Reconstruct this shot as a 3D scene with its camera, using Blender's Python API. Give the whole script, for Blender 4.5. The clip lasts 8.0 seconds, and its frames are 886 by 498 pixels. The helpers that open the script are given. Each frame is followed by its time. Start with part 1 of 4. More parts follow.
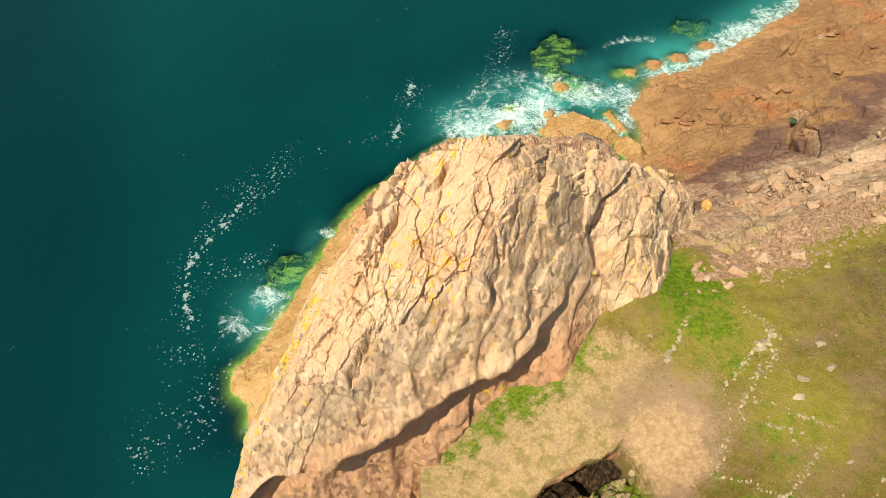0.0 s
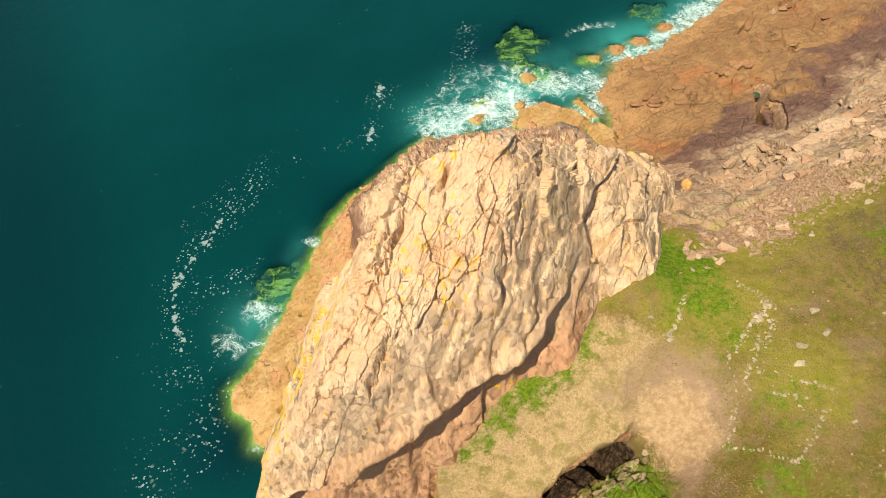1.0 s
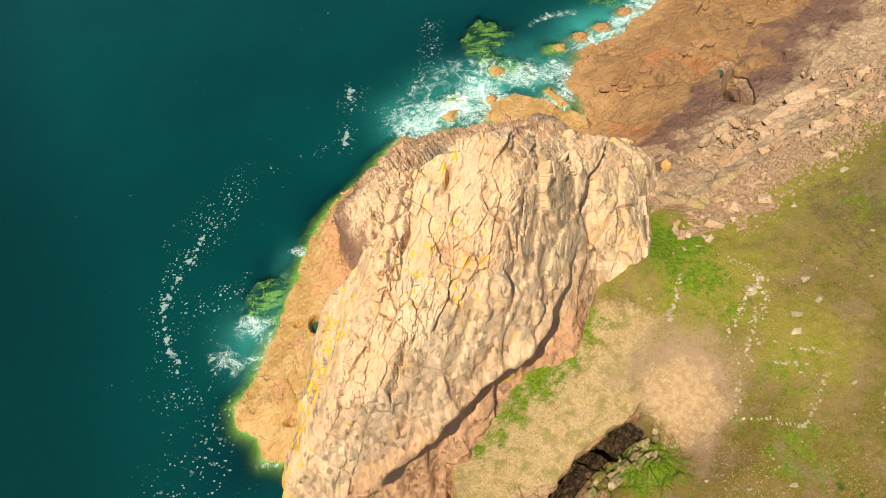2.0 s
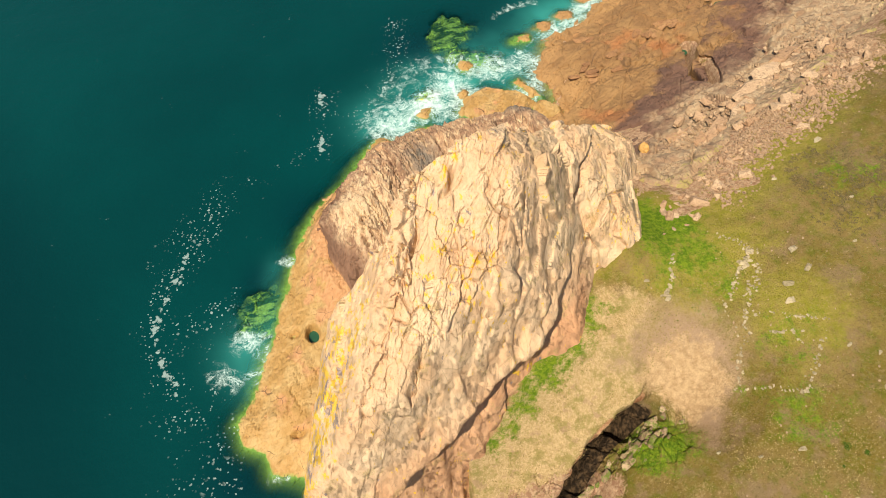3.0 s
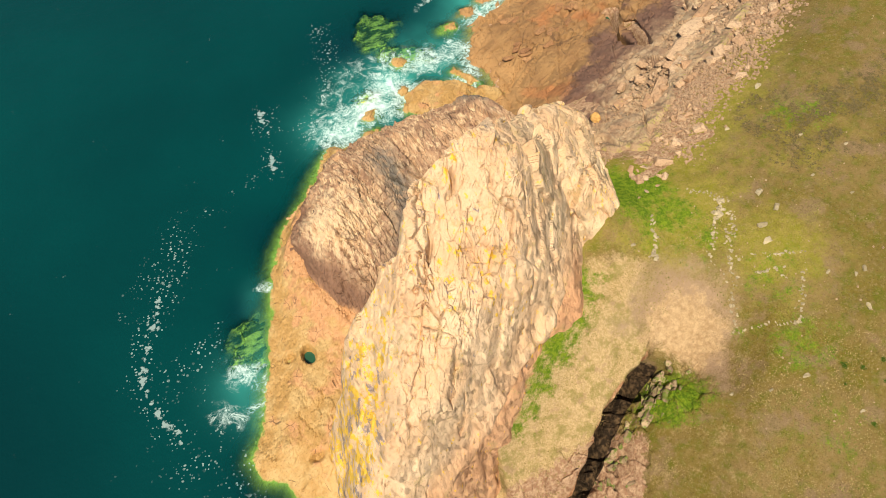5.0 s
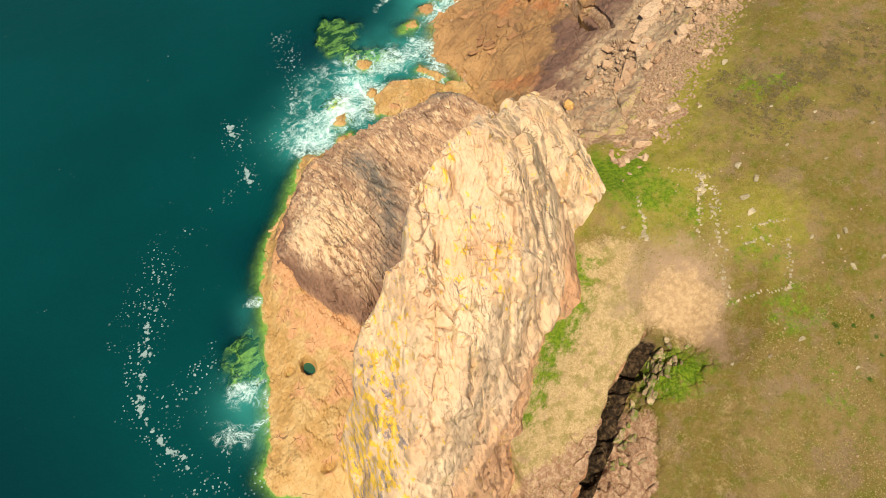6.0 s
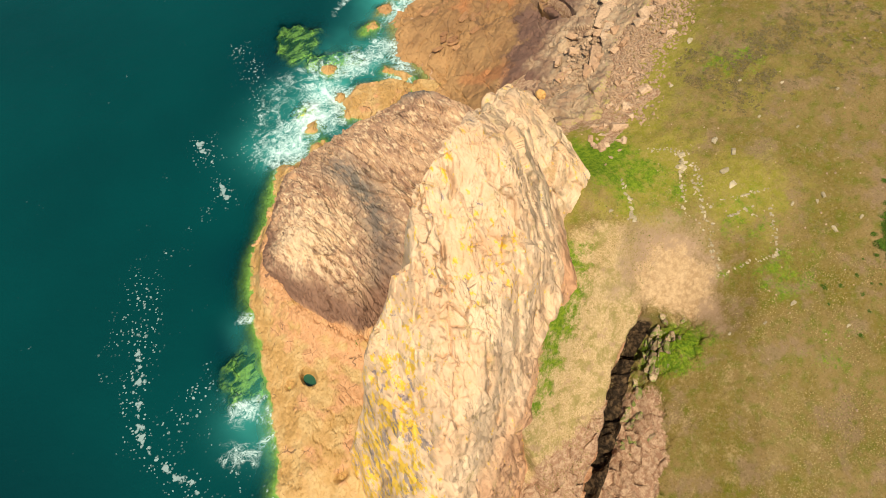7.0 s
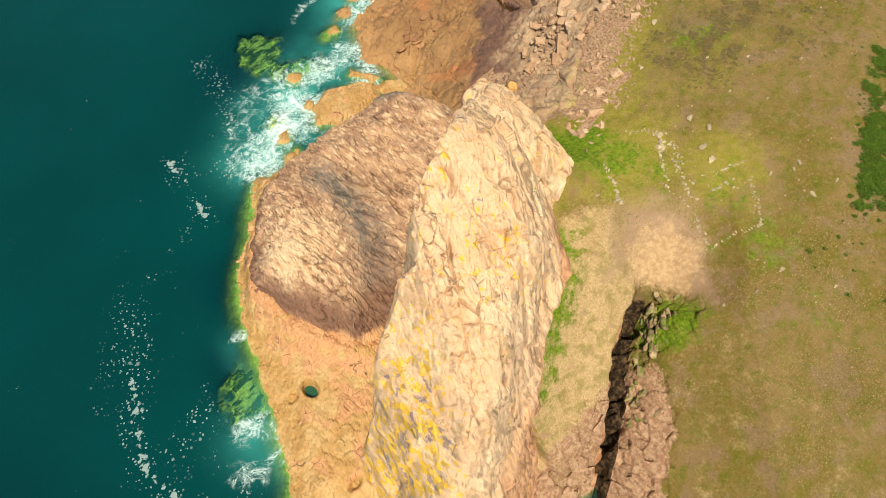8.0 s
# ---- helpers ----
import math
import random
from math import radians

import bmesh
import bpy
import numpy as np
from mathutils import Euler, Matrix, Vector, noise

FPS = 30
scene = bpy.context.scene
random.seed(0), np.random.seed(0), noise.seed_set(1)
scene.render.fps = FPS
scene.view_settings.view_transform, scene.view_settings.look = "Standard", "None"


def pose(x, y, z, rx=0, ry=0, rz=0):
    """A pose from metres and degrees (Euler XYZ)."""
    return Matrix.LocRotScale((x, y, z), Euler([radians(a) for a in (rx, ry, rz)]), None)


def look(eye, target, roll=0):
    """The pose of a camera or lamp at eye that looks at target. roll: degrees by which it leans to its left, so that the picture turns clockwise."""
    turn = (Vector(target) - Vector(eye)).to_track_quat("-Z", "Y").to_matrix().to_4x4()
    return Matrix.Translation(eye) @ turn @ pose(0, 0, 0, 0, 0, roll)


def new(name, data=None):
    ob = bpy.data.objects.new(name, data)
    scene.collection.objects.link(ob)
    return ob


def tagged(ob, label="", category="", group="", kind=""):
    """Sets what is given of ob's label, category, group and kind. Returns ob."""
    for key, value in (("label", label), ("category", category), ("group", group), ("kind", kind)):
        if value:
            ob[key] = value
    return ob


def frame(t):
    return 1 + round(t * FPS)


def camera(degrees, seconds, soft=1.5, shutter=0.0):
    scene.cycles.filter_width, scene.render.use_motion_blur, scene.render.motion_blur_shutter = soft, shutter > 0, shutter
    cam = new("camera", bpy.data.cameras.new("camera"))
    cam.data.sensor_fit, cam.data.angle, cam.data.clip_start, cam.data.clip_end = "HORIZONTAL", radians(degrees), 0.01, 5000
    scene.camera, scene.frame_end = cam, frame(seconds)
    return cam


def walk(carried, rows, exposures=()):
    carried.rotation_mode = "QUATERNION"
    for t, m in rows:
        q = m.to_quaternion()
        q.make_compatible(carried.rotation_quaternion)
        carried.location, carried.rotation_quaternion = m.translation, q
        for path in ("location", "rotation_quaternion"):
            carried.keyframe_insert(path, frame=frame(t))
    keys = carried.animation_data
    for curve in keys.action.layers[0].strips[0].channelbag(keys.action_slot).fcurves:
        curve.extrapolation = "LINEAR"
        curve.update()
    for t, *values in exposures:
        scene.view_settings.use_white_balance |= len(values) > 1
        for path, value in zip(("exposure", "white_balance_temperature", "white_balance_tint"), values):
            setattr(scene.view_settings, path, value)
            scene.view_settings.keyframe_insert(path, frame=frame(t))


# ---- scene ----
cam = camera(62.8, 8.0, soft=0.82)
PATH = [  # seconds, eye, heading, pitch
    (0.0, (10.580, -9.696, 112.736), -1.918, -54.739),
    (0.5, (7.706, -9.480, 113.083), 1.042, -54.946),
    (1.0, (4.903, -9.131, 113.461), 3.936, -55.169),
    (1.5, (2.164, -8.649, 113.861), 6.790, -55.406),
    (3.0, (-5.729, -6.410, 115.124), 15.317, -56.153),
    (3.5, (-8.262, -5.407, 115.543), 18.197, -56.403),
    (4.0, (-10.745, -4.281, 115.951), 21.113, -56.649),
    (4.5, (-13.178, -3.038, 116.342), 24.067, -56.886),
    (6.0, (-20.130, 1.331, 117.366), 33.147, -57.522),
    (6.5, (-22.308, 2.973, 117.642), 36.223, -57.699),
    (7.0, (-24.402, 4.692, 117.879), 39.302, -57.855),
    (7.5, (-26.398, 6.477, 118.074), 42.367, -57.988),
    (8.0, (-28.284, 8.316, 118.223), 45.396, -58.095),
]
walk(cam, [(t, pose(*eye, 90 + pitch, 0, -heading)) for t, eye, heading, pitch in PATH])

# ---- world, sun ----
SUN_FROM = Vector((-0.68, -0.73, 0.0)).normalized()
SUN_UP = radians(59)
world = bpy.data.worlds.new("world")
scene.world = world
world.use_nodes = True
wt = world.node_tree
sky = wt.nodes.new("ShaderNodeTexSky")
sky.sky_type, sky.sun_disc = "NISHITA", False
sky.sun_elevation = SUN_UP
sky.sun_rotation = math.atan2(SUN_FROM.x, SUN_FROM.y)
wt.links.new(sky.outputs[0], wt.nodes["Background"].inputs[0])
wt.nodes["Background"].inputs[1].default_value = 0.076
sun = new("sun", bpy.data.lights.new("sun", "SUN"))
sun.data.energy, sun.data.angle, sun.data.color = 5.0, radians(0.5), (1.0, 0.89, 0.70)
sun_dir = SUN_FROM * math.cos(SUN_UP) + Vector((0, 0, math.sin(SUN_UP)))
sun.matrix_world = look(sun_dir * 300, (0, 0, 0))
scene.view_settings.exposure = 0.43


# ---- noise on arrays ----
def hash01(*ints, seed=0):
    h = np.full(np.broadcast(*ints).shape, (seed * 2654435761 + 97531) & 0xFFFFFFFF, dtype=np.uint64)
    for k in ints:
        h = (h ^ (k.astype(np.int64) & 0xFFFFFFFF).astype(np.uint64)) * np.uint64(0x9E3779B97F4A7C15)
        h ^= h >> np.uint64(29)
        h *= np.uint64(0xBF58476D1CE4E5B9)
        h ^= h >> np.uint64(32)
    return (h & np.uint64(0xFFFFFF)).astype(np.float64) / 0xFFFFFF


def vnoise(x, y, seed=0):
    """Smooth value noise, -1 to 1."""
    xi, yi = np.floor(x), np.floor(y)
    fx, fy = x - xi, y - yi
    fx, fy = fx * fx * fx * (fx * (fx * 6 - 15) + 10), fy * fy * fy * (fy * (fy * 6 - 15) + 10)
    a, b = hash01(xi, yi, seed=seed), hash01(xi + 1, yi, seed=seed)
    c, d = hash01(xi, yi + 1, seed=seed), hash01(xi + 1, yi + 1, seed=seed)
    return 2 * (a + (b - a) * fx + (c - a) * fy + (a - b - c + d) * fx * fy) - 1


def fbm(x, y, scale, octaves=4, seed=0, gain=0.5):
    total, amp, norm = 0, 1.0, 0.0
    for o in range(octaves):
        k = 2.03 ** o / scale
        total = total + amp * vnoise(x * k + 13.7 * o, y * k - 7.1 * o, seed + o)
        norm += amp
        amp *= gain
    return total / norm


def blocks(p, scale, seed=0, tilt=0.5):
    """Broken-rock relief at the points p (n, 3): every cell is a tilted facet of its own height. Returns the height (about -1 to 1)
    and how near the point is to a joint (0 at the joint)."""
    q = p / np.asarray(scale)
    cell = np.floor(q)
    best = np.full(len(p), 9.0)
    second = best.copy()
    height = np.zeros(len(p))
    for dx in (-1, 0, 1):
        for dy in (-1, 0, 1):
            for dz in (-1, 0, 1):
                c = cell + (dx, dy, dz)
                r = [hash01(c[:, 0], c[:, 1], c[:, 2], seed=seed + k) for k in range(6)]
                d = q - c - np.stack(r[:3], 1) * 0.9
                dist = np.sqrt((d * d).sum(1))
                h = (2 * r[3] - 1) * 0.6 + tilt * ((2 * r[4] - 1) * d[:, 0] + (2 * r[5] - 1) * d[:, 1])
                closer = dist < best
                second = np.where(closer, best, np.minimum(second, dist))
                height = np.where(closer, h, height)
                best = np.where(closer, dist, best)
    return height, second - best


def step(a, b, x):
    t = np.clip((x - a) / (b - a), 0, 1)
    return t * t * (3 - 2 * t)


def away(x, y, ring):
    """Signed distance to a closed outline: positive inside."""
    pts = np.asarray(ring, float)
    best = np.full(np.shape(x), 1e9)
    inside = np.zeros(np.shape(x), bool)
    for (x0, y0), (x1, y1) in zip(pts, np.roll(pts, -1, 0)):
        ex, ey = x1 - x0, y1 - y0
        t = np.clip(((x - x0) * ex + (y - y0) * ey) / (ex * ex + ey * ey), 0, 1)
        best = np.minimum(best, np.hypot(x - x0 - t * ex, y - y0 - t * ey))
        cross = ((y0 > y) != (y1 > y)) & (x < ex * (y - y0) / (ey if ey else 1e-9) + x0)
        inside ^= cross
    return np.where(inside, best, -best)


def along(x, y, line):
    """Distance to an open line."""
    pts = np.asarray(line, float)
    best = np.full(np.shape(x), 1e9)
    for (x0, y0), (x1, y1) in zip(pts[:-1], pts[1:]):
        ex, ey = x1 - x0, y1 - y0
        t = np.clip(((x - x0) * ex + (y - y0) * ey) / (ex * ex + ey * ey), 0, 1)
        best = np.minimum(best, np.hypot(x - x0 - t * ex, y - y0 - t * ey))
    return best


# ---- the lie of the land, metres over the sea ----
def least(*fields, k=0.7):
    """The least of the fields, rounded where two meet."""
    f = np.stack(np.broadcast_arrays(*fields))
    m = f.min(0)
    return m - np.log(np.exp(-k * np.minimum(f - m, 60)).sum(0)) / k


COAST = [(38, 84), (45, 92), (49, 100), (48.5, 110), (53.5, 118), (62, 121), (73, 129.5), (85, 139), (98, 150), (125, 166), (200, 210), (400, 250),
         (400, -400), (-400, -400), (-400, 60), (28, 70)]


def plateau(x, y):
    dy = np.abs(y - 30)
    mound = 4.0 * np.exp(-((x - 36) ** 2 + (y - 45) ** 2) / 40)
    return 25.8 + 0.18 * (np.minimum(x, 120) - 45) - np.where(dy < 25, 0.004 * dy * dy, 2.5 + 0.2 * (dy - 25)) + mound


def seaward(x, y):
    """How far a place lies down the north side, on lines along the coast."""
    return y - 0.5 * (x - 60) - 9 * step(53, 42, x)


def north_flank(x, y):
    v = seaward(x, y) + 2.0 * fbm(x, y, 25, 3, 5)
    return np.interp(v, [44, 51, 57, 60, 64, 75, 85, 96, 104, 112, 122, 140], [33, 27.5, 24.6, 22.6, 19.2, 13.8, 10, 6.5, 5.5, 5, 4.5, 4])


def gully(x, y):
    """The ground south of the neck: a straw bank, a hollow, and the cleft between them."""
    d = -0.478 * (x - 37) + 0.88 * (y - 26.5)
    l = -0.88 * (x - 37) - 0.478 * (y - 26.5)
    d = d - 1.2 * np.exp(-((l - 12) / 7) ** 2) + 1.1 * fbm(x, y, 5, 4, 11) + 1.3 * fbm(x, y, 2.0, 4, 12)
    bank_nw = 17.5 + 0.231 * (x - 34.5) + 0.807 * (y - 25.3) + 0.06 * np.maximum(0, 0.84 * y - 0.54 * x - 10) ** 2
    bank_se = 13 + 0.72 * (x - 24) - 0.25 * (y - 10)
    bowl = 16 + 0.9 * np.maximum(np.hypot(x - 34.8, y - 22.5) - 2.5, 0)
    floor = np.interp(l + 0.5 * fbm(x, y, 2, 2, 15), [2.2, 3.0, 4, 12, 20, 30, 60], [99, 15, 5.5, 4.5, 2.5, 1.0, -8]) + 0.8 * fbm(x, y, 3, 2, 14)
    bank_nw, bank_se = bank_nw + 3 * np.maximum(0, 0.5 - l), bank_se + 3 * np.maximum(0, -1 - l)
    right = least(bank_se, bowl, floor + np.minimum(9 * np.maximum(-d - 0.8, 0), 3.2 + 1.75 * np.maximum(-d - 1.15, 0)), k=1.2)
    return np.where(d > 0.3, np.minimum(bank_nw, bowl), np.where(d > -0.8, np.minimum(floor, bowl), right))


def shore_height(x, y):
    """The rocky north shore."""
    inland = away(x, y, COAST) + 1.6 * fbm(x, y, 9, 4, 8)
    beach = np.where(inland > 0, 0.5 + 0.42 * inland * (1 + 0.75 * step(92, 78, y) + 1.1 * step(66, 54, y)), 0.4 * inland)
    z = least(north_flank(x, y) + 0.5 * step(66, 56, seaward(x, y)), beach, plateau(x, y) - 0.6 + 1.3 * step(52, 59, seaward(x, y) + 2.5 * fbm(x, y, 8, 4, 17)), k=2.0)
    cleft = np.minimum(along(x, y, [(80.3, 102), (76.5, 94.5), (74.6, 88)]), along(x, y, [(79, 94), (77.3, 88.1), (76, 84.5)]))
    for px, py, wx, wy, deep_by in ((94.5, 114.4, 3.2, 1.6, 2.6), (72.2, 107.0, 2.4, 1.3, 1.5), (80.0, 102.3, 1.3, 1.3, 2.2)):
        z = z - deep_by * np.exp(-(((x - px) / wx) ** 2 + ((y - py) / wy) ** 2) ** 2)
    return z - 5.5 * np.exp(-(cleft / 0.9) ** 4) - 1.5 * np.exp(-(along(x, y, [(50, 95), (56, 99), (60, 101)]) / 1.6) ** 2)


def ground_height(x, y):
    z = least(plateau(x, y), north_flank(x, y), k=0.45)
    z = np.minimum(z, gully(x, y))
    z = np.minimum(z, shore_height(x, y) + 0.3)
    z = np.where((x < 34) & (y > 44), np.minimum(z, 8.0 - 0.45 * np.maximum(0, 30 - x)), z)
    z = np.where(x < 6, np.minimum(z, 3 - 0.35 * (6 - x)), z)
    return np.maximum(z, -14)


PLATFORM = [(-27, 43.5), (-26.2, 39.5), (-23.2, 37.5), (-22.6, 33.8), (-18.5, 32), (-13, 26), (-5, 34), (4, 52), (2, 62), (0, 74), (8, 84), (14, 97), (9, 98.5), (0, 90),
            (-10.5, 79.5), (-14.2, 71), (-16.8, 64), (-18.6, 58), (-21.8, 53), (-23.6, 47)]


def platform_height(x, y):
    s = away(x, y, PLATFORM) + 0.9 * fbm(x, y, 6, 3, 21)
    z = np.where(s > 0, np.minimum(0.40 * s, 1.5 + 0.12 * s), np.where(s > -2.5, 0.62 * s, 1.2 * s + 1.45))
    z = z + 2.4 * np.exp(-np.maximum(-away(x, y, DOME), 0) / 2.6) * step(0.5, 3, s)
    pool = np.hypot((x + 12.2) / 1.0, (y - 55.6) / 1.5)
    hole = np.hypot((x + 15.2) / 1.0, (y - 56.8) / 0.8)
    cut = np.hypot((x + 17.3) / 1.2, (y - 38.5) / 0.8)
    return z - 3.2 * np.exp(-pool ** 4) - 1.2 * np.exp(-hole ** 4) - 1.3 * np.exp(-cut ** 4)


DOME = [(-8, 66), (-8.5, 76), (-3.5, 85.5), (6, 93.5), (15, 95), (26, 94), (36, 92.3), (42, 88), (47, 78), (46, 66), (38, 56), (20, 50), (6, 50.5), (-3, 54.5)]


def dome_height(x, y):
    s = away(x, y, DOME) + 0.8 * fbm(x, y, 7, 3, 23)
    body = (10.9 + 0.32 * np.clip(x - 16, 0, 20) + 1.8 * np.exp(-((x - 3) ** 2 + (y - 74) ** 2) / 60)) * (1 - (1 - np.clip(s / 13, 0, 1)) ** 2.4) ** 0.85
    trough = 2.6 * np.exp(-(along(x, y, [(5, 54), (11.5, 66), (15, 75)]) / 3.6) ** 2) * step(0, 6, s)
    return np.where(s > 0, 1.0 + body, 1.0 + 1.3 * s) - trough


def pinnacle_faces(x, y):
    s, a = 0.54 * x - 0.84 * y, 0.84 * x + 0.54 * y
    slab = 51.2 + 0.035 * (x - 7.5) + 0.62 * (y - 42.7)
    south = 29.0 + 2.6 * (y - 20.4) + 0.15 * (x + 8)
    south_east = 27.7 - 3.2 * (s + 17.7) + 0.42 * (a - 18.7)
    south_east_2 = 43.3 - 2.0 * (x - 19.5) + 1.35 * (y - 40.2)
    west = 24 + 4.5 * (x + 12.5) - 1.2 * (y - 31)
    west_slope = 36.7 + 1.8 * (x + 7.3) - 0.33 * (y - 30.8)
    t = 0.855 * x + 0.52 * y
    edge = 36.7 - 2.1 * step(28, 38, t) - 1.9 * step(20.6, 21.0, t) * step(26, 21.5, t)
    north_west = 48 - 10 * (-0.52 * x + 0.855 * y - edge)
    east = 52.4 - 0.84 * (x - 17) - 0.25 * (y - 42.8)
    end = 25 + 2 * ((x + 24) * 0.6 + (y - 11) * 0.8)
    shoulder = least(33.4 - 1.05 * (x - 33.2) + 0.42 * (y - 47.1), 39 - 4 * (-0.5 * x + 0.87 * y - 34.3), 28.5 - 3 * (0.964 * (x - 38) - 0.266 * (y - 43.2)),
                     35 - 4 * (0.64 * x + 0.77 * y - 68.5),
                     29.6 + 1.9 * (y - 45.5) + 0.25 * (x - 31.4), 41 + 3 * (x - 23), 41 + 0 * x)
    return [slab, south, south_east, south_east_2, west, west_slope, north_west, east, end, 54 + 0 * x], shoulder


SPLITS = [  # open joints of the pinnacle: line, depth, how far the side to its left stands proud
    ([(17.0, 41.5), (16.6, 37.7), (15.6, 35.2), (14.5, 33.6), (13.6, 32.4)], 2.0, 0.9),
    ([(3.9, 39.8), (3.5, 38.3), (2.4, 37.4)], 1.8, 0.9), ([(9.0, 44.4), (8.4, 42.6), (7.0, 41.5)], 1.6, 0.9), ([(1.2, 29.0), (0.7, 27.7), (-0.3, 26.2), (-0.9, 24.7)], 2.2, 1.1),
    ([(0.9, 25.6), (0.3, 24.5), (-0.3, 22.9)], 1.8, 0.8), ([(10.8, 31.6), (8.9, 30.3)], 1.2, 0.6), ([(30.2, 51.2), (28.2, 48.4)], 2.2, 0.8), 
    ([(6.0, 33.6), (4.4, 31.8), (3.8, 29.4)], 0.8, 0.5), ([(-6.9, 21.2), (-10.0, 18.9)], 1.4, 0.8), ([(11.6, 38.0), (10.6, 36.0)], 0.7, 0.5), ([(-3.4, 31.0), (-4.2, 28.4), (-5.9, 25.5)], 0.9, 0.5),
    ([(13.2, 43.0), (12.2, 40.2)], 0.8, 0.5), ([(33.5, 51.8), (32.2, 48.6)], 1.2, 0.6)]


def splits(x, y):
    """The open joints, and the ledges that stand proud along them."""
    total = 0 * x
    wx, wy = x + 0.8 * fbm(x, y, 2.2, 4, 401), y + 0.8 * fbm(x + 40, y, 2.2, 4, 402)
    broken = np.clip(0.75 + 1.3 * fbm(x, y, 1.8, 3, 403), 0, 1.4)
    for line, deep_by, proud in SPLITS:
        d = along(wx, wy, line)
        (x0, y0), (x1, y1) = line[0], line[-1]
        left = (x1 - x0) * (wy - y0) - (y1 - y0) * (wx - x0) < 0
        mx, my, r = (x0 + x1) / 2, (y0 + y1) / 2, 0.5 * math.hypot(x1 - x0, y1 - y0) + 0.6
        total = total + np.where(left, 0.6 * proud * np.exp(-d / 2.6), 0) * step(1.7, 0.6, np.hypot(x - mx, y - my) / r) - 0.7 * deep_by * broken * np.exp(-(d / 0.26) ** 2)
    return total


def pinnacle_height(x, y):
    faces, shoulder = pinnacle_faces(x, y)
    return np.maximum(least(*faces, k=0.9), shoulder)


def pinnacle_part(x, y, z):
    """Which part a place belongs to: slab, spur, south-east wall, west wall, north side, shoulder."""
    faces, shoulder = pinnacle_faces(x, y)
    part = np.array([0, 1, 2, 2, 3, 3, 4, 4, 1, 0])[np.argmin(np.stack(faces), 0)]
    return np.where(shoulder > np.min(np.stack(faces), 0), 5, part)


# ---- meshes ----
def normals(z, dx, dy):
    gy, gx = np.gradient(z, dy, dx)
    n = np.stack([-gx, -gy, np.ones_like(z)], -1)
    return n / np.linalg.norm(n, axis=-1, keepdims=True)


def sheet(name, p, keep, material, attrs=None, smooth=False):
    """A mesh over a grid of points p (ny, nx, 3) with the cells of keep (ny-1, nx-1)."""
    ny, nx = p.shape[:2]
    idx = np.arange(ny * nx).reshape(ny, nx)
    q = np.stack([idx[:-1, :-1], idx[:-1, 1:], idx[1:, 1:], idx[1:, :-1]], -1)[keep]
    used = np.unique(q)
    remap = np.zeros(ny * nx, np.int64)
    remap[used] = np.arange(len(used))
    q = remap[q]
    me = bpy.data.meshes.new(name)
    me.vertices.add(len(used))
    me.vertices.foreach_set("co", p.reshape(-1, 3)[used].ravel())
    me.loops.add(q.size)
    me.loops.foreach_set("vertex_index", q.ravel().astype(np.int32))
    me.polygons.add(len(q))
    me.polygons.foreach_set("loop_start", np.arange(0, q.size, 4, dtype=np.int32))
    me.update(calc_edges=True)
    me.polygons.foreach_set("use_smooth", np.full(len(q), smooth))
    for key, values in (attrs or {}).items():
        at = me.attributes.new(key, "FLOAT", "POINT")
        at.data.foreach_set("value", np.ascontiguousarray(np.broadcast_to(values, (ny, nx)).ravel()[used], dtype=np.float32))
    me.materials.append(material)
    return new(name, me)


def axis(a, b, h):
    return np.arange(a, b + h / 2, h)


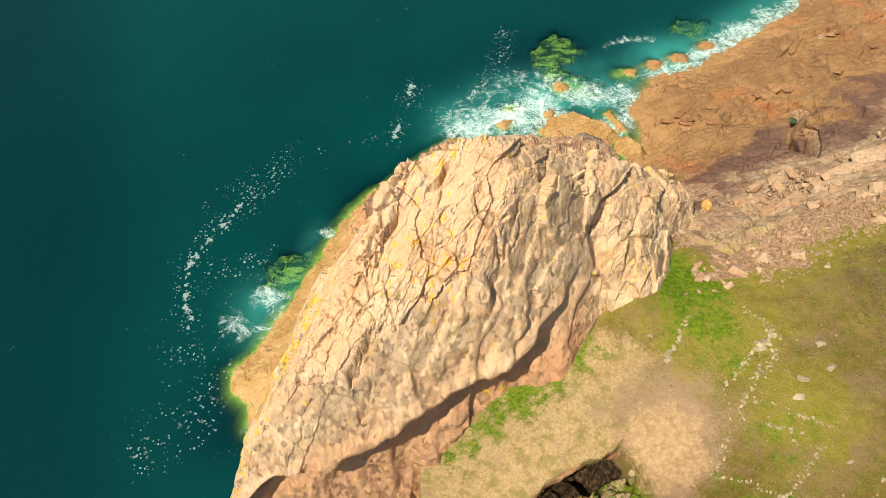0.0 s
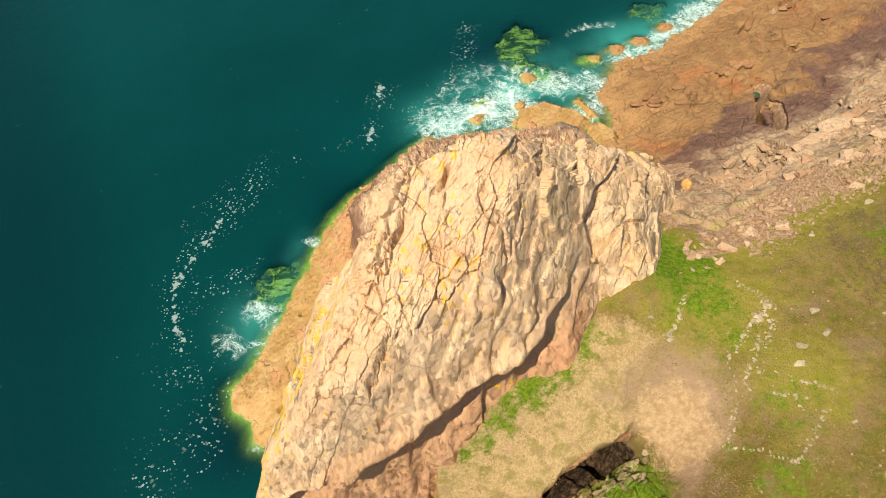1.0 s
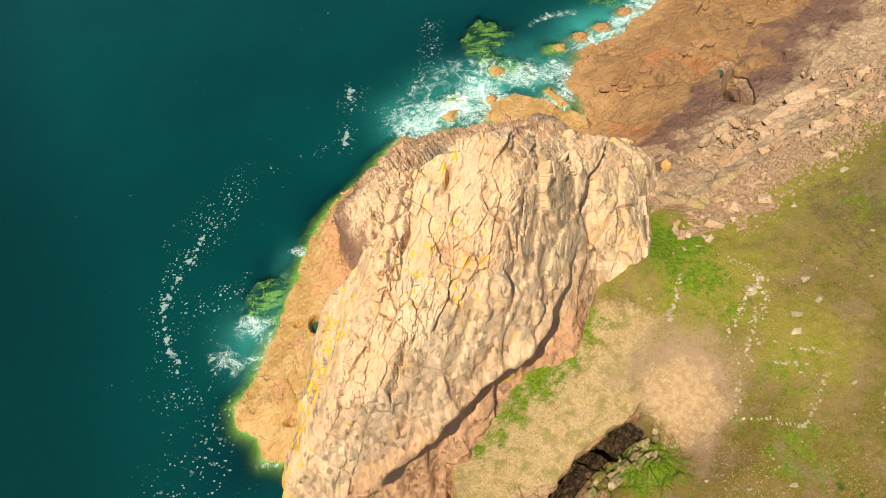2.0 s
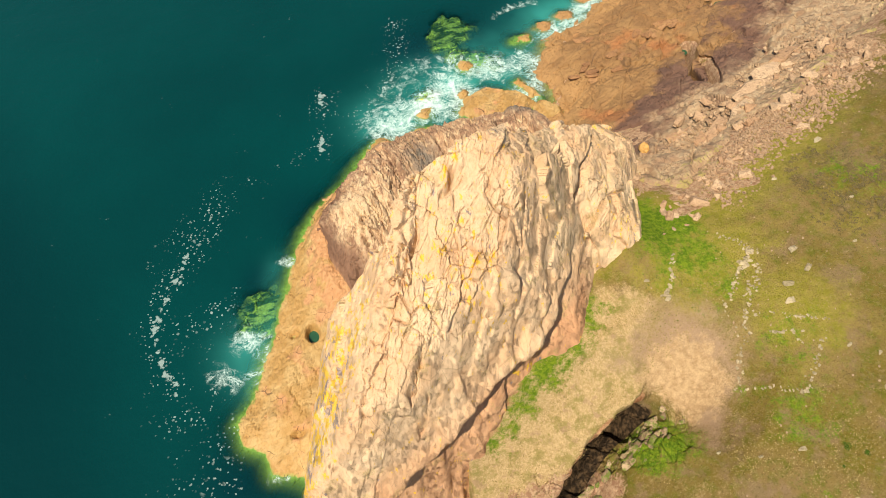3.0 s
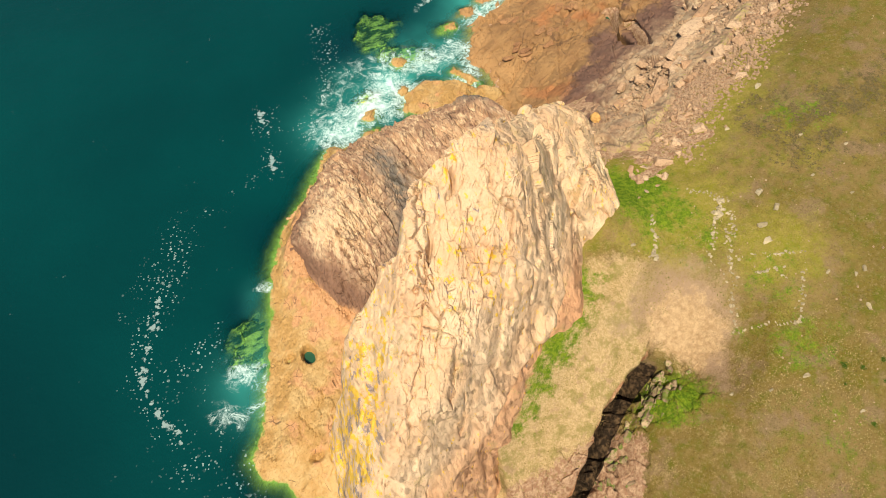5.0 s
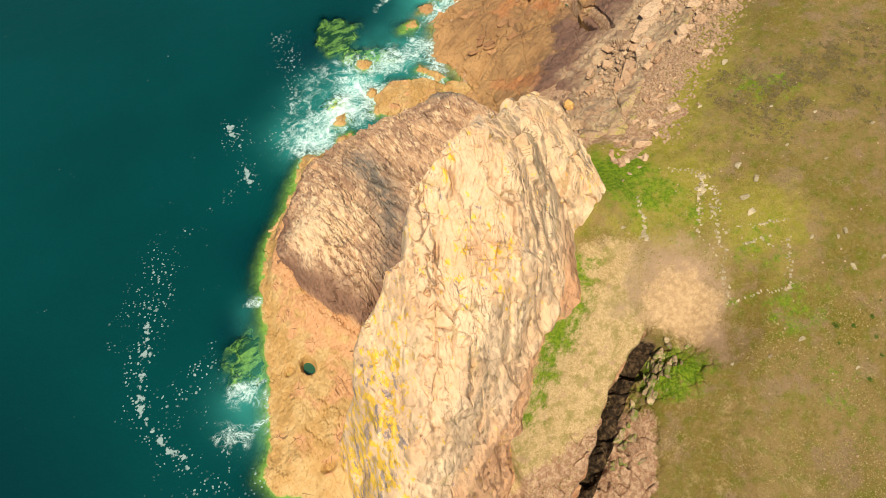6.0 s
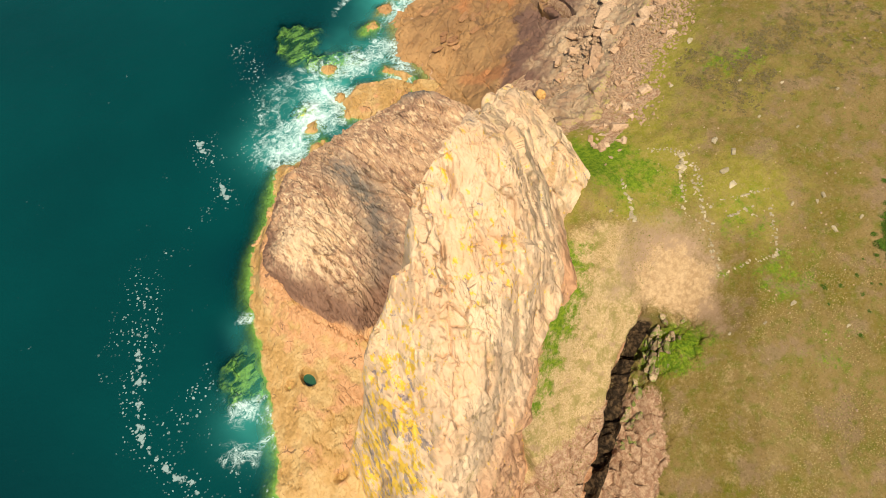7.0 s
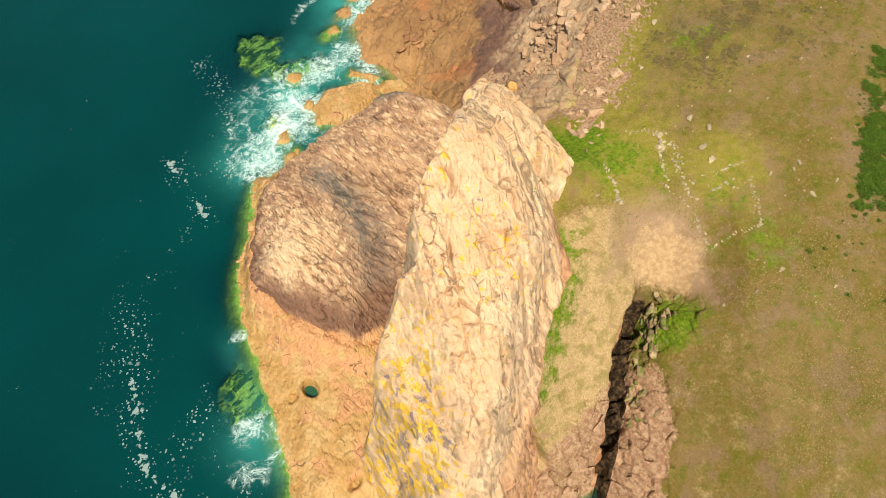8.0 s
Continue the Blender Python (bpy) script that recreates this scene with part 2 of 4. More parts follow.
# ---- materials ----
class Nodes:
    """Short ways to wire a node material."""

    def __init__(self, name):
        self.m = bpy.data.materials.new(name)
        self.m.use_nodes = True
        self.t = self.m.node_tree
        self.out = self.t.nodes["Material Output"]
        self.bsdf = self.t.nodes["Principled BSDF"]
        self.pos = self.t.nodes.new("ShaderNodeNewGeometry").outputs["Position"]

    def put(self, socket, value):
        if isinstance(value, bpy.types.NodeSocket):
            self.t.links.new(value, socket)
        elif isinstance(value, tuple) and len(value) == 3 and socket.type == "RGBA":
            socket.default_value = (*value, 1)
        else:
            socket.default_value = value

    def math(self, op, a, b=0.0, clamp=False):
        n = self.t.nodes.new("ShaderNodeMath")
        n.operation, n.use_clamp = op, clamp
        self.put(n.inputs[0], a)
        self.put(n.inputs[1], b)
        return n.outputs[0]

    def stretch(self, scale, turn=0.0):
        n = self.t.nodes.new("ShaderNodeMapping")
        self.t.links.new(self.pos, n.inputs[0])
        n.inputs["Scale"].default_value = scale
        n.inputs["Rotation"].default_value = (0, 0, radians(turn))
        return n.outputs[0]

    def noise(self, scale, detail=4.0, rough=0.55, at=None, warp=0.0):
        n = self.t.nodes.new("ShaderNodeTexNoise")
        self.t.links.new(at or self.pos, n.inputs["Vector"])
        n.inputs["Scale"].default_value, n.inputs["Detail"].default_value = scale, detail
        n.inputs["Roughness"].default_value, n.inputs["Distortion"].default_value = rough, warp
        return n.outputs["Fac"]

    def cells(self, scale, feature="DISTANCE_TO_EDGE", at=None):
        n = self.t.nodes.new("ShaderNodeTexVoronoi")
        n.feature = feature
        self.t.links.new(at or self.pos, n.inputs["Vector"])
        n.inputs["Scale"].default_value = scale
        return n.outputs["Distance"]

    def facets(self, scale, at=None):
        """Heights of a surface broken into tilted flat pieces."""
        n = self.t.nodes.new("ShaderNodeTexVoronoi")
        self.t.links.new(at or self.pos, n.inputs["Vector"])
        n.inputs["Scale"].default_value = scale
        off, lean, dot = (self.t.nodes.new("ShaderNodeVectorMath") for _ in range(3))
        off.operation, lean.operation, dot.operation = "SUBTRACT", "SUBTRACT", "DOT_PRODUCT"
        self.t.links.new(at or self.pos, off.inputs[0])
        self.t.links.new(n.outputs["Position"], off.inputs[1])
        self.t.links.new(n.outputs["Color"], lean.inputs[0])
        lean.inputs[1].default_value = (0.5, 0.5, 0.5)
        self.t.links.new(off.outputs[0], dot.inputs[0])
        self.t.links.new(lean.outputs[0], dot.inputs[1])
        return self.math("MULTIPLY", dot.outputs["Value"], 1.6 * scale)

    def ramp(self, value, a, b, lo=0.0, hi=1.0):
        n = self.t.nodes.new("ShaderNodeMapRange")
        n.interpolation_type = "SMOOTHSTEP"
        self.put(n.inputs["Value"], value)
        for key, v in (("From Min", a), ("From Max", b), ("To Min", lo), ("To Max", hi)):
            n.inputs[key].default_value = v
        return n.outputs["Result"]

    def mix(self, fac, a, b, blend="MIX"):
        n = self.t.nodes.new("ShaderNodeMix")
        n.data_type, n.blend_type = "RGBA", blend
        self.put(n.inputs["Factor"], fac)
        self.put(n.inputs[6], a)
        self.put(n.inputs[7], b)
        return n.outputs[2]

    def attr(self, name):
        n = self.t.nodes.new("ShaderNodeAttribute")
        n.attribute_name = name
        return n.outputs["Fac"]

    def z(self):
        n = self.t.nodes.new("ShaderNodeSeparateXYZ")
        self.t.links.new(self.pos, n.inputs[0])
        return n.outputs["Z"]

    def bump(self, height, distance, strength=1.0, before=None):
        n = self.t.nodes.new("ShaderNodeBump")
        self.put(n.inputs["Height"], height)
        n.inputs["Distance"].default_value, n.inputs["Strength"].default_value = distance, strength
        if before:
            self.t.links.new(before, n.inputs["Normal"])
        return n.outputs[0]

    def done(self, colour, rough=0.85, normal=None, spec=0.25):
        self.put(self.bsdf.inputs["Base Color"], colour)
        self.put(self.bsdf.inputs["Roughness"], rough)
        self.bsdf.inputs["Specular IOR Level"].default_value = spec
        if normal:
            self.t.links.new(normal, self.bsdf.inputs["Normal"])
        return self.m


def rock_relief(k, grain=1.0, at=None):
    """Fine relief of broken rock: tilted flakes of two sizes, and grain."""
    n1 = k.bump(k.facets(0.75, at), 0.55 * grain, 1.0)
    n2 = k.bump(k.facets(2.1, at), 0.30 * grain, 1.0, n1)
    return k.bump(k.noise(4.5, 7, 0.75), 0.22 * grain, 0.9, n2)


def pinnacle_material():
    k = Nodes("pale_granite")
    long = k.stretch((1.0, 0.45, 0.6), -28)
    base = k.mix(k.ramp(k.noise(0.16, 5, 0.6), 0.38, 0.62), (0.645, 0.415, 0.237), (0.705, 0.50, 0.31))
    base = k.mix(k.ramp(k.noise(0.55, 6, 0.65, at=long), 0.52, 0.74, 0, 0.55), base, (0.60, 0.35, 0.18))
    base = k.mix(k.ramp(k.noise(1.6, 6, 0.7, at=long), 0.55, 0.78, 0, 0.5), base, (0.70, 0.52, 0.345))
    base = k.mix(k.ramp(k.noise(2.6, 6, 0.75, at=long), 0.57, 0.70, 0, 0.55), base, (0.32, 0.23, 0.14))
    low = k.math("MULTIPLY", k.attr("foot"), 0.85)
    base = k.mix(low, base, k.mix(k.noise(0.8, 5), (0.46, 0.21, 0.10), (0.60, 0.33, 0.17)))
    grey = k.math("MULTIPLY", k.attr("grey"), k.ramp(k.noise(0.9, 6, 0.7, at=long), 0.42, 0.58))
    base = k.mix(k.math("MULTIPLY", grey, 0.8), base, (0.33, 0.31, 0.17))
    moss = k.math("MULTIPLY", k.ramp(k.noise(0.42, 5, 0.65), 0.56, 0.64), k.ramp(k.noise(3.5, 3), 0.35, 0.55))
    base = k.mix(k.math("MULTIPLY", moss, 0.5), base, (0.42, 0.31, 0.12))
    lich = k.math("ADD", k.noise(1.3, 6, 0.7, at=k.stretch((1, 0.5, 0.5), -25)), k.math("MULTIPLY", k.attr("lichen"), 0.175))
    base = k.mix(k.ramp(lich, 0.66, 0.70, 0, 0.9), base, k.mix(k.noise(4, 3), (0.75, 0.36, 0.02), (0.80, 0.58, 0.05)))
    purple = k.math("ADD", k.noise(0.9, 5, 0.65, at=k.stretch((1, 0.4, 0.5), -20)), k.math("MULTIPLY", k.attr("lichen"), 0.15))
    base = k.mix(k.ramp(purple, 0.71, 0.74, 0, 0.8), base, (0.24, 0.20, 0.22))
    split = k.math("MULTIPLY", k.ramp(k.cells(0.26, at=k.stretch((1.5, 0.5, 0.7), -28)), 0.022, 0.006), k.ramp(k.noise(0.28, 4), 0.50, 0.60))
    split = k.math("MAXIMUM", split, k.math("MULTIPLY", k.ramp(k.cells(0.8, at=k.stretch((1.3, 0.6, 0.7), -35)), 0.03, 0.008), k.ramp(k.noise(0.4, 4), 0.60, 0.66)))
    base = k.mix(k.math("MULTIPLY", split, 0.30), base, (0.24, 0.15, 0.08))
    return k.done(base, 0.9, rock_relief(k, 0.95, long))


def shore_rock_material():
    """Zoned shore rock: ochre and red below, a dark band above it, then pale broken rock."""
    k = Nodes("zoned_shore_rock")
    red = k.mix(k.ramp(k.noise(0.13, 5, 0.6), 0.4, 0.62), (0.245, 0.134, 0.056), (0.305, 0.175, 0.072))
    red = k.mix(k.ramp(k.noise(0.09, 3), 0.56, 0.68), red, (0.34, 0.152, 0.060))
    red = k.mix(k.ramp(k.noise(1.1, 6, 0.7), 0.55, 0.75, 0, 0.6), red, (0.204, 0.095, 0.041))
    red = k.mix(k.ramp(k.math("ADD", k.attr("band"), k.math("MULTIPLY", k.noise(0.2, 5), 6.0)), 6.0, 4.0, 0, 0.75), red, k.mix(k.noise(0.8, 5), (0.34, 0.18, 0.07), (0.43, 0.26, 0.11)))
    dark = k.mix(k.noise(0.7, 6, 0.7), (0.102, 0.051, 0.034), (0.190, 0.109, 0.075))
    pale = k.mix(k.ramp(k.noise(0.8, 6, 0.7), 0.4, 0.65), (0.335, 0.222, 0.128), (0.425, 0.315, 0.195))
    pale = k.mix(k.ramp(k.noise(0.3, 4), 0.5, 0.65, 0, 0.7), pale, (0.27, 0.165, 0.10))
    wave = k.math("MULTIPLY", k.math("SUBTRACT", k.noise(0.12, 6, 0.65), 0.5), 13.0)
    h = k.math("ADD", k.attr("band"), wave)
    base = k.mix(k.ramp(h, 8.0, 10.4), red, dark)
    base = k.mix(k.ramp(h, 12.0, 15.5), base, pale)
    tuft = k.math("ADD", k.noise(0.8, 6, 0.75), k.math("MULTIPLY", k.attr("turf"), 0.23))
    base = k.mix(k.ramp(tuft, 0.66, 0.74, 0, 0.9), base, k.mix(k.noise(3, 4), (0.25, 0.21, 0.04), (0.42, 0.33, 0.14)))
    for scale, lo, hi, much in ((0.13, 0.55, 0.61, 0.55), (0.42, 0.60, 0.66, 0.35)):
        split = k.math("MULTIPLY", k.ramp(k.cells(scale, at=warped(k, 0.6 * scale, 0.9 / scale)), 0.024, 0.006), k.ramp(k.noise(0.6 * scale, 4), lo, hi))
        base = k.mix(k.math("MULTIPLY", k.math("MULTIPLY", split, much), k.ramp(k.attr("turf"), 0.5, 0.1)), base, (0.07, 0.04, 0.025))
    return k.done(base, 0.85, rock_relief(k, 0.45))


def dome_material():
    k = Nodes("dark_tidal_rock")
    long = k.stretch((1.0, 0.45, 0.6), 20)
    top = k.mix(k.ramp(k.noise(0.4, 6, 0.7, at=long), 0.38, 0.62), (0.46, 0.29, 0.165), (0.27, 0.155, 0.095))
    cream = k.math("ADD", k.noise(1.2, 6, 0.7, at=long), k.math("MULTIPLY", k.attr("crown"), 0.16))
    top = k.mix(k.ramp(cream, 0.48, 0.66, 0, 0.85), top, (0.66, 0.48, 0.29))
    # the trough's shade put into the colour; the north-east lump is dark rock
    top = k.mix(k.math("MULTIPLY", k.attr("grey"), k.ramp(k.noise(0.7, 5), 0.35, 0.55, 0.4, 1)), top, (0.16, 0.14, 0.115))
    dark = k.mix(k.noise(0.9, 6, 0.7, at=long), (0.13, 0.068, 0.042), (0.26, 0.145, 0.09))
    foot = k.mix(k.noise(0.6, 5), (0.46, 0.24, 0.10), (0.58, 0.36, 0.18))
    wave = k.math("MULTIPLY", k.math("SUBTRACT", k.noise(0.16, 5, 0.6), 0.5), 5.0)
    h = k.math("ADD", k.attr("band"), wave)
    base = k.mix(k.ramp(h, 4.4, 6.6), foot, dark)
    base = k.mix(k.ramp(h, 8.5, 13.5), base, top)
    for scale, lo, hi, much in ((0.40, 0.48, 0.56, 0.55), (1.0, 0.52, 0.62, 0.4)):
        split = k.math("MULTIPLY", k.ramp(k.cells(scale, at=k.stretch((2.2, 0.38, 0.8), 12)), 0.045, 0.008), k.ramp(k.noise(0.5 * scale, 4), lo, hi))
        base = k.mix(k.math("MULTIPLY", split, much), base, (0.06, 0.035, 0.025))
    return k.done(base, 0.8, rock_relief(k, 0.6, long))


def platform_material():
    k = Nodes("ochre_wet_rock")
    base = k.mix(k.ramp(k.noise(0.25, 5, 0.6), 0.4, 0.62), (0.400, 0.232, 0.072), (0.464, 0.304, 0.120))
    base = k.mix(k.ramp(k.noise(1.8, 6, 0.7), 0.5, 0.72, 0, 0.6), base, (0.320, 0.176, 0.064))
    base = k.mix(k.ramp(k.math("ADD", k.noise(0.3, 4), k.math("MULTIPLY", k.z(), 0.085)), 0.68, 0.84, 0, 0.8), base, (0.50, 0.25, 0.115))
    weed = k.mix(k.noise(0.9, 5, 0.7), (0.19, 0.23, 0.045), (0.36, 0.36, 0.09))
    h = k.math("ADD", k.z(), k.math("MULTIPLY", k.math("SUBTRACT", k.noise(0.9, 4), 0.5), 0.5))
    base = k.mix(k.ramp(h, 0.22, -0.10), base, weed)
    split = k.math("MULTIPLY", k.ramp(k.cells(0.30, at=warped(k, 0.35, 3.0)), 0.022, 0.006), k.ramp(k.noise(0.3, 4), 0.55, 0.62))
    base = k.mix(k.math("MULTIPLY", split, 0.8), base, (0.09, 0.05, 0.02))
    return k.done(base, 0.6, rock_relief(k, 0.45), 0.4)


def weed_material():
    k = Nodes("weedy_rock")
    return k.done(k.mix(k.ramp(k.noise(0.6, 4, 0.55, at=k.stretch((0.5, 1.4, 1), 35)), 0.40, 0.58), (0.05, 0.10, 0.025), (0.58, 0.64, 0.15)), 0.7, rock_relief(k, 0.7))


def ground_material():
    k = Nodes("dry_turf")
    turf = k.mix(k.ramp(k.noise(0.10, 5, 0.6), 0.38, 0.62), (0.200, 0.150, 0.030), (0.270, 0.183, 0.069))
    turf = k.mix(k.ramp(k.noise(0.5, 6, 0.7), 0.46, 0.62, 0, 0.8), turf, (0.142, 0.152, 0.012))
    turf = k.mix(k.ramp(k.noise(0.22, 5, 0.65), 0.50, 0.64, 0, 0.8), turf, (0.272, 0.180, 0.100))
    turf = k.mix(k.ramp(k.noise(2.0, 7, 0.8), 0.50, 0.62, 0, 0.6), turf, (0.36, 0.255, 0.12))
    turf = k.mix(k.ramp(k.noise(3.4, 5, 0.75), 0.53, 0.64, 0, 0.55), turf, (0.095, 0.072, 0.020))

    def zone(name, lo, hi, scale, amount):
        broad = k.math("MULTIPLY", k.math("SUBTRACT", k.noise(scale, 6, 0.7), 0.5), amount)
        fine = k.math("MULTIPLY", k.math("SUBTRACT", k.noise(3.1, 5, 0.75), 0.5), 0.55 * amount)
        return k.ramp(k.math("ADD", k.attr(name), k.math("ADD", broad, fine)), lo, hi)

    lush = k.mix(k.ramp(k.noise(0.7, 6, 0.72), 0.38, 0.62), (0.345, 0.275, 0.062), (0.265, 0.245, 0.028))
    lush = k.mix(k.ramp(k.noise(2.3, 6, 0.75), 0.52, 0.66, 0, 0.7), lush, (0.38, 0.29, 0.12))
    turf = k.mix(zone("lush", 0.25, 0.75, 0.3, 1.1), turf, lush)
    straw = k.mix(k.ramp(k.noise(3.4, 6, 0.75, at=k.stretch((1, 0.5, 1), 30)), 0.38, 0.66), (0.46, 0.325, 0.145), (0.64, 0.46, 0.25))
    straw = k.mix(k.ramp(k.noise(0.45, 7, 0.75), 0.46, 0.60, 0, 0.75), straw, k.mix(k.noise(1.7, 5, 0.7), (0.20, 0.20, 0.03), (0.36, 0.27, 0.10)))
    straw = k.mix(k.ramp(k.noise(0.5, 5, 0.65), 0.56, 0.66, 0, 0.7), straw, (0.42, 0.27, 0.16))
    base = k.mix(zone("straw", 0.30, 0.75, 0.35, 1.3), turf, straw)
    soil = k.mix(k.noise(1.2, 6, 0.7), (0.34, 0.225, 0.135), (0.47, 0.325, 0.20))
    base = k.mix(zone("soil", 0.25, 0.85, 0.35, 1.2), base, soil)
    green = k.mix(k.ramp(k.noise(1.6, 6, 0.7), 0.35, 0.65), (0.088, 0.168, 0.010), (0.217, 0.296, 0.019))
    base = k.mix(zone("green", 0.35, 0.80, 0.45, 1.7), base, green)
    sand = k.mix(k.ramp(k.noise(1.3, 7, 0.75), 0.36, 0.64), (0.45, 0.295, 0.15), (0.63, 0.44, 0.245))
    base = k.mix(zone("sand", 0.34, 0.70, 0.5, 1.3), base, sand)
    heath = k.mix(k.noise(1.5, 5), (0.090, 0.072, 0.036), (0.150, 0.112, 0.066))
    base = k.mix(zone("heath", 0.52, 0.62, 0.45, 1.4), base, heath)
    apron = k.mix(k.ramp(k.noise(1.1, 6, 0.7), 0.4, 0.62), (0.42, 0.20, 0.10), (0.60, 0.36, 0.20))
    base = k.mix(zone("apron", 0.40, 0.62, 0.5, 0.9), base, apron)
    stone = k.mix(k.ramp(k.noise(1.4, 6, 0.7), 0.4, 0.62), (0.36, 0.205, 0.12), (0.56, 0.38, 0.235))
    base = k.mix(zone("bare", 0.40, 0.62, 0.45, 1.5), base, stone)
    # the cleft floor's shade, put into the colour as near-black brown
    shade_colour = k.mix(k.ramp(k.noise(1.2, 5), 0.4, 0.7), (0.03, 0.02, 0.012), (0.16, 0.10, 0.05))
    base = k.mix(zone("deep_shade", 0.45, 0.60, 0.6, 0.6), base, shade_colour)
    n = k.bump(k.noise(1.8, 7, 0.78), 0.55, 0.9)
    return k.done(base, 0.95, k.bump(k.noise(9.0, 5, 0.7), 0.14, 0.9, n), 0.1)


def sea_material():
    k = Nodes("sea_water")
    body = k.mix(k.ramp(k.noise(0.018, 4, 0.5), 0.35, 0.65), (0.0, 0.031, 0.0305), (0.0, 0.039, 0.0375))
    # lens falloff at the left of the view, put into the water colour
    body = k.mix(k.attr("edge_falloff"), body, (0.0, 0.017, 0.019))
    body = k.mix(k.attr("dark_bed"), body, (0.0, 0.016, 0.023))
    body = k.mix(k.attr("milky"), body, (0.04, 0.30, 0.26))
    n1 = k.bump(k.noise(0.35, 4, 0.5), 0.5, 0.25)
    n1 = k.bump(k.noise(1.8, 4, 0.6), 0.10, 0.35, n1)
    k.put(k.bsdf.inputs["Base Color"], body)
    k.bsdf.inputs["Roughness"].default_value = 0.12
    k.bsdf.inputs["IOR"].default_value = 1.33
    k.t.links.new(n1, k.bsdf.inputs["Normal"])
    clear = k.t.nodes.new("ShaderNodeBsdfTransparent")
    k.put(clear.inputs[0], (0.72, 0.97, 0.80))
    look_in = k.t.nodes.new("ShaderNodeMixShader")
    k.t.links.new(k.math("POWER", 2.718, k.math("MULTIPLY", k.attr("depth"), -0.75)), look_in.inputs[0])
    k.t.links.new(k.bsdf.outputs[0], look_in.inputs[1])
    k.t.links.new(clear.outputs[0], look_in.inputs[2])
    # foam: white where the surf breaks, thinning to torn veils, and small rafts out at sea; some flecks are painted sun
    # glitter
    def threads(scale, thin, warp):
        n = k.noise(scale, 6, 0.62, warp=warp)
        return k.ramp(k.math("ABSOLUTE", k.math("SUBTRACT", n, 0.5)), thin, 0.0)

    torn = k.noise(0.30, 6, 0.60, warp=1.5)
    surf = k.math("ADD", k.attr("surf"), k.math("MULTIPLY", k.math("SUBTRACT", torn, 0.5), 2.0))
    net = k.math("ADD", k.math("MULTIPLY", threads(0.28, 0.05, 2.0), 0.7), k.math("MULTIPLY", threads(0.8, 0.07, 1.2), 0.5), True)
    mist = k.math("MULTIPLY", k.ramp(k.noise(0.6, 8, 0.75, warp=0.8), 0.45, 0.75), 0.6)
    veil = k.math("MULTIPLY", k.math("MULTIPLY", k.ramp(surf, 0.15, 0.75), k.ramp(k.attr("surf"), 0.03, 0.2)), k.math("ADD", net, mist, True))
    solid = k.math("MULTIPLY", k.ramp(surf, 0.60, 1.15), k.ramp(k.noise(0.8, 5, 0.62), 0.30, 0.70, 0.45, 1.0))
    at = warped(k, 1.2, 0.45)
    raft_and_glint = k.ramp(k.math("ADD", k.math("MULTIPLY", k.attr("raft_and_glint"), 0.36), k.noise(0.62, 3, 0.55, at=at)), 0.82, 0.90, 0, 0.34)

    def dots(scale, attr, gain, lo, hi, size):
        """Small torn flecks, thicker where the drift lies."""
        some = k.ramp(k.math("ADD", k.math("MULTIPLY", k.attr(attr), gain), k.noise(0.22, 4, 0.6)), lo, hi)
        return k.math("MULTIPLY", k.ramp(k.math("ADD", k.cells(scale, "F1", at), k.math("MULTIPLY", k.noise(0.9, 2), 0.5)), size, size - 0.10), some)

    fleck = k.math("MAXIMUM", k.math("MULTIPLY", dots(0.75, "raft_and_glint", 0.46, 0.66, 0.86, 0.52), 0.36), k.math("MULTIPLY", dots(1.5, "spray_and_glint", 0.42, 0.64, 0.84, 0.52), 0.30))
    white = k.math("MAXIMUM", k.math("MAXIMUM", k.math("MULTIPLY", veil, 0.75), solid), k.math("MAXIMUM", raft_and_glint, fleck), True)
    thick = torn
    foam = k.t.nodes.new("ShaderNodeBsdfPrincipled")
    foam.inputs["Base Color"].default_value = (0.62, 0.78, 0.74, 1)
    foam.inputs["Roughness"].default_value = 0.7
    k.t.links.new(k.bump(thick, 0.5, 0.6), foam.inputs["Normal"])
    top = k.t.nodes.new("ShaderNodeMixShader")
    k.t.links.new(white, top.inputs[0])
    k.t.links.new(look_in.outputs[0], top.inputs[1])
    k.t.links.new(foam.outputs[0], top.inputs[2])
    k.t.links.new(top.outputs[0], k.out.inputs[0])
    return k.m


def warped(k, scale, amount):
    """The position, pushed about by a noise."""
    n = k.t.nodes.new("ShaderNodeTexNoise")
    k.t.links.new(k.pos, n.inputs["Vector"])
    n.inputs["Scale"].default_value, n.inputs["Detail"].default_value = scale * 0.5, 3
    v = k.t.nodes.new("ShaderNodeVectorMath")
    v.operation = "MULTIPLY_ADD"
    k.t.links.new(n.outputs["Color"], v.inputs[0])
    v.inputs[1].default_value = (amount * 2, amount * 2, 0)
    k.t.links.new(k.pos, v.inputs[2])
    return v.outputs[0]


PALE, SHORE, DARK, OCHRE, WEED, TURF, SEA = (pinnacle_material(), shore_rock_material(), dome_material(), platform_material(), weed_material(),
                                             ground_material(), sea_material())


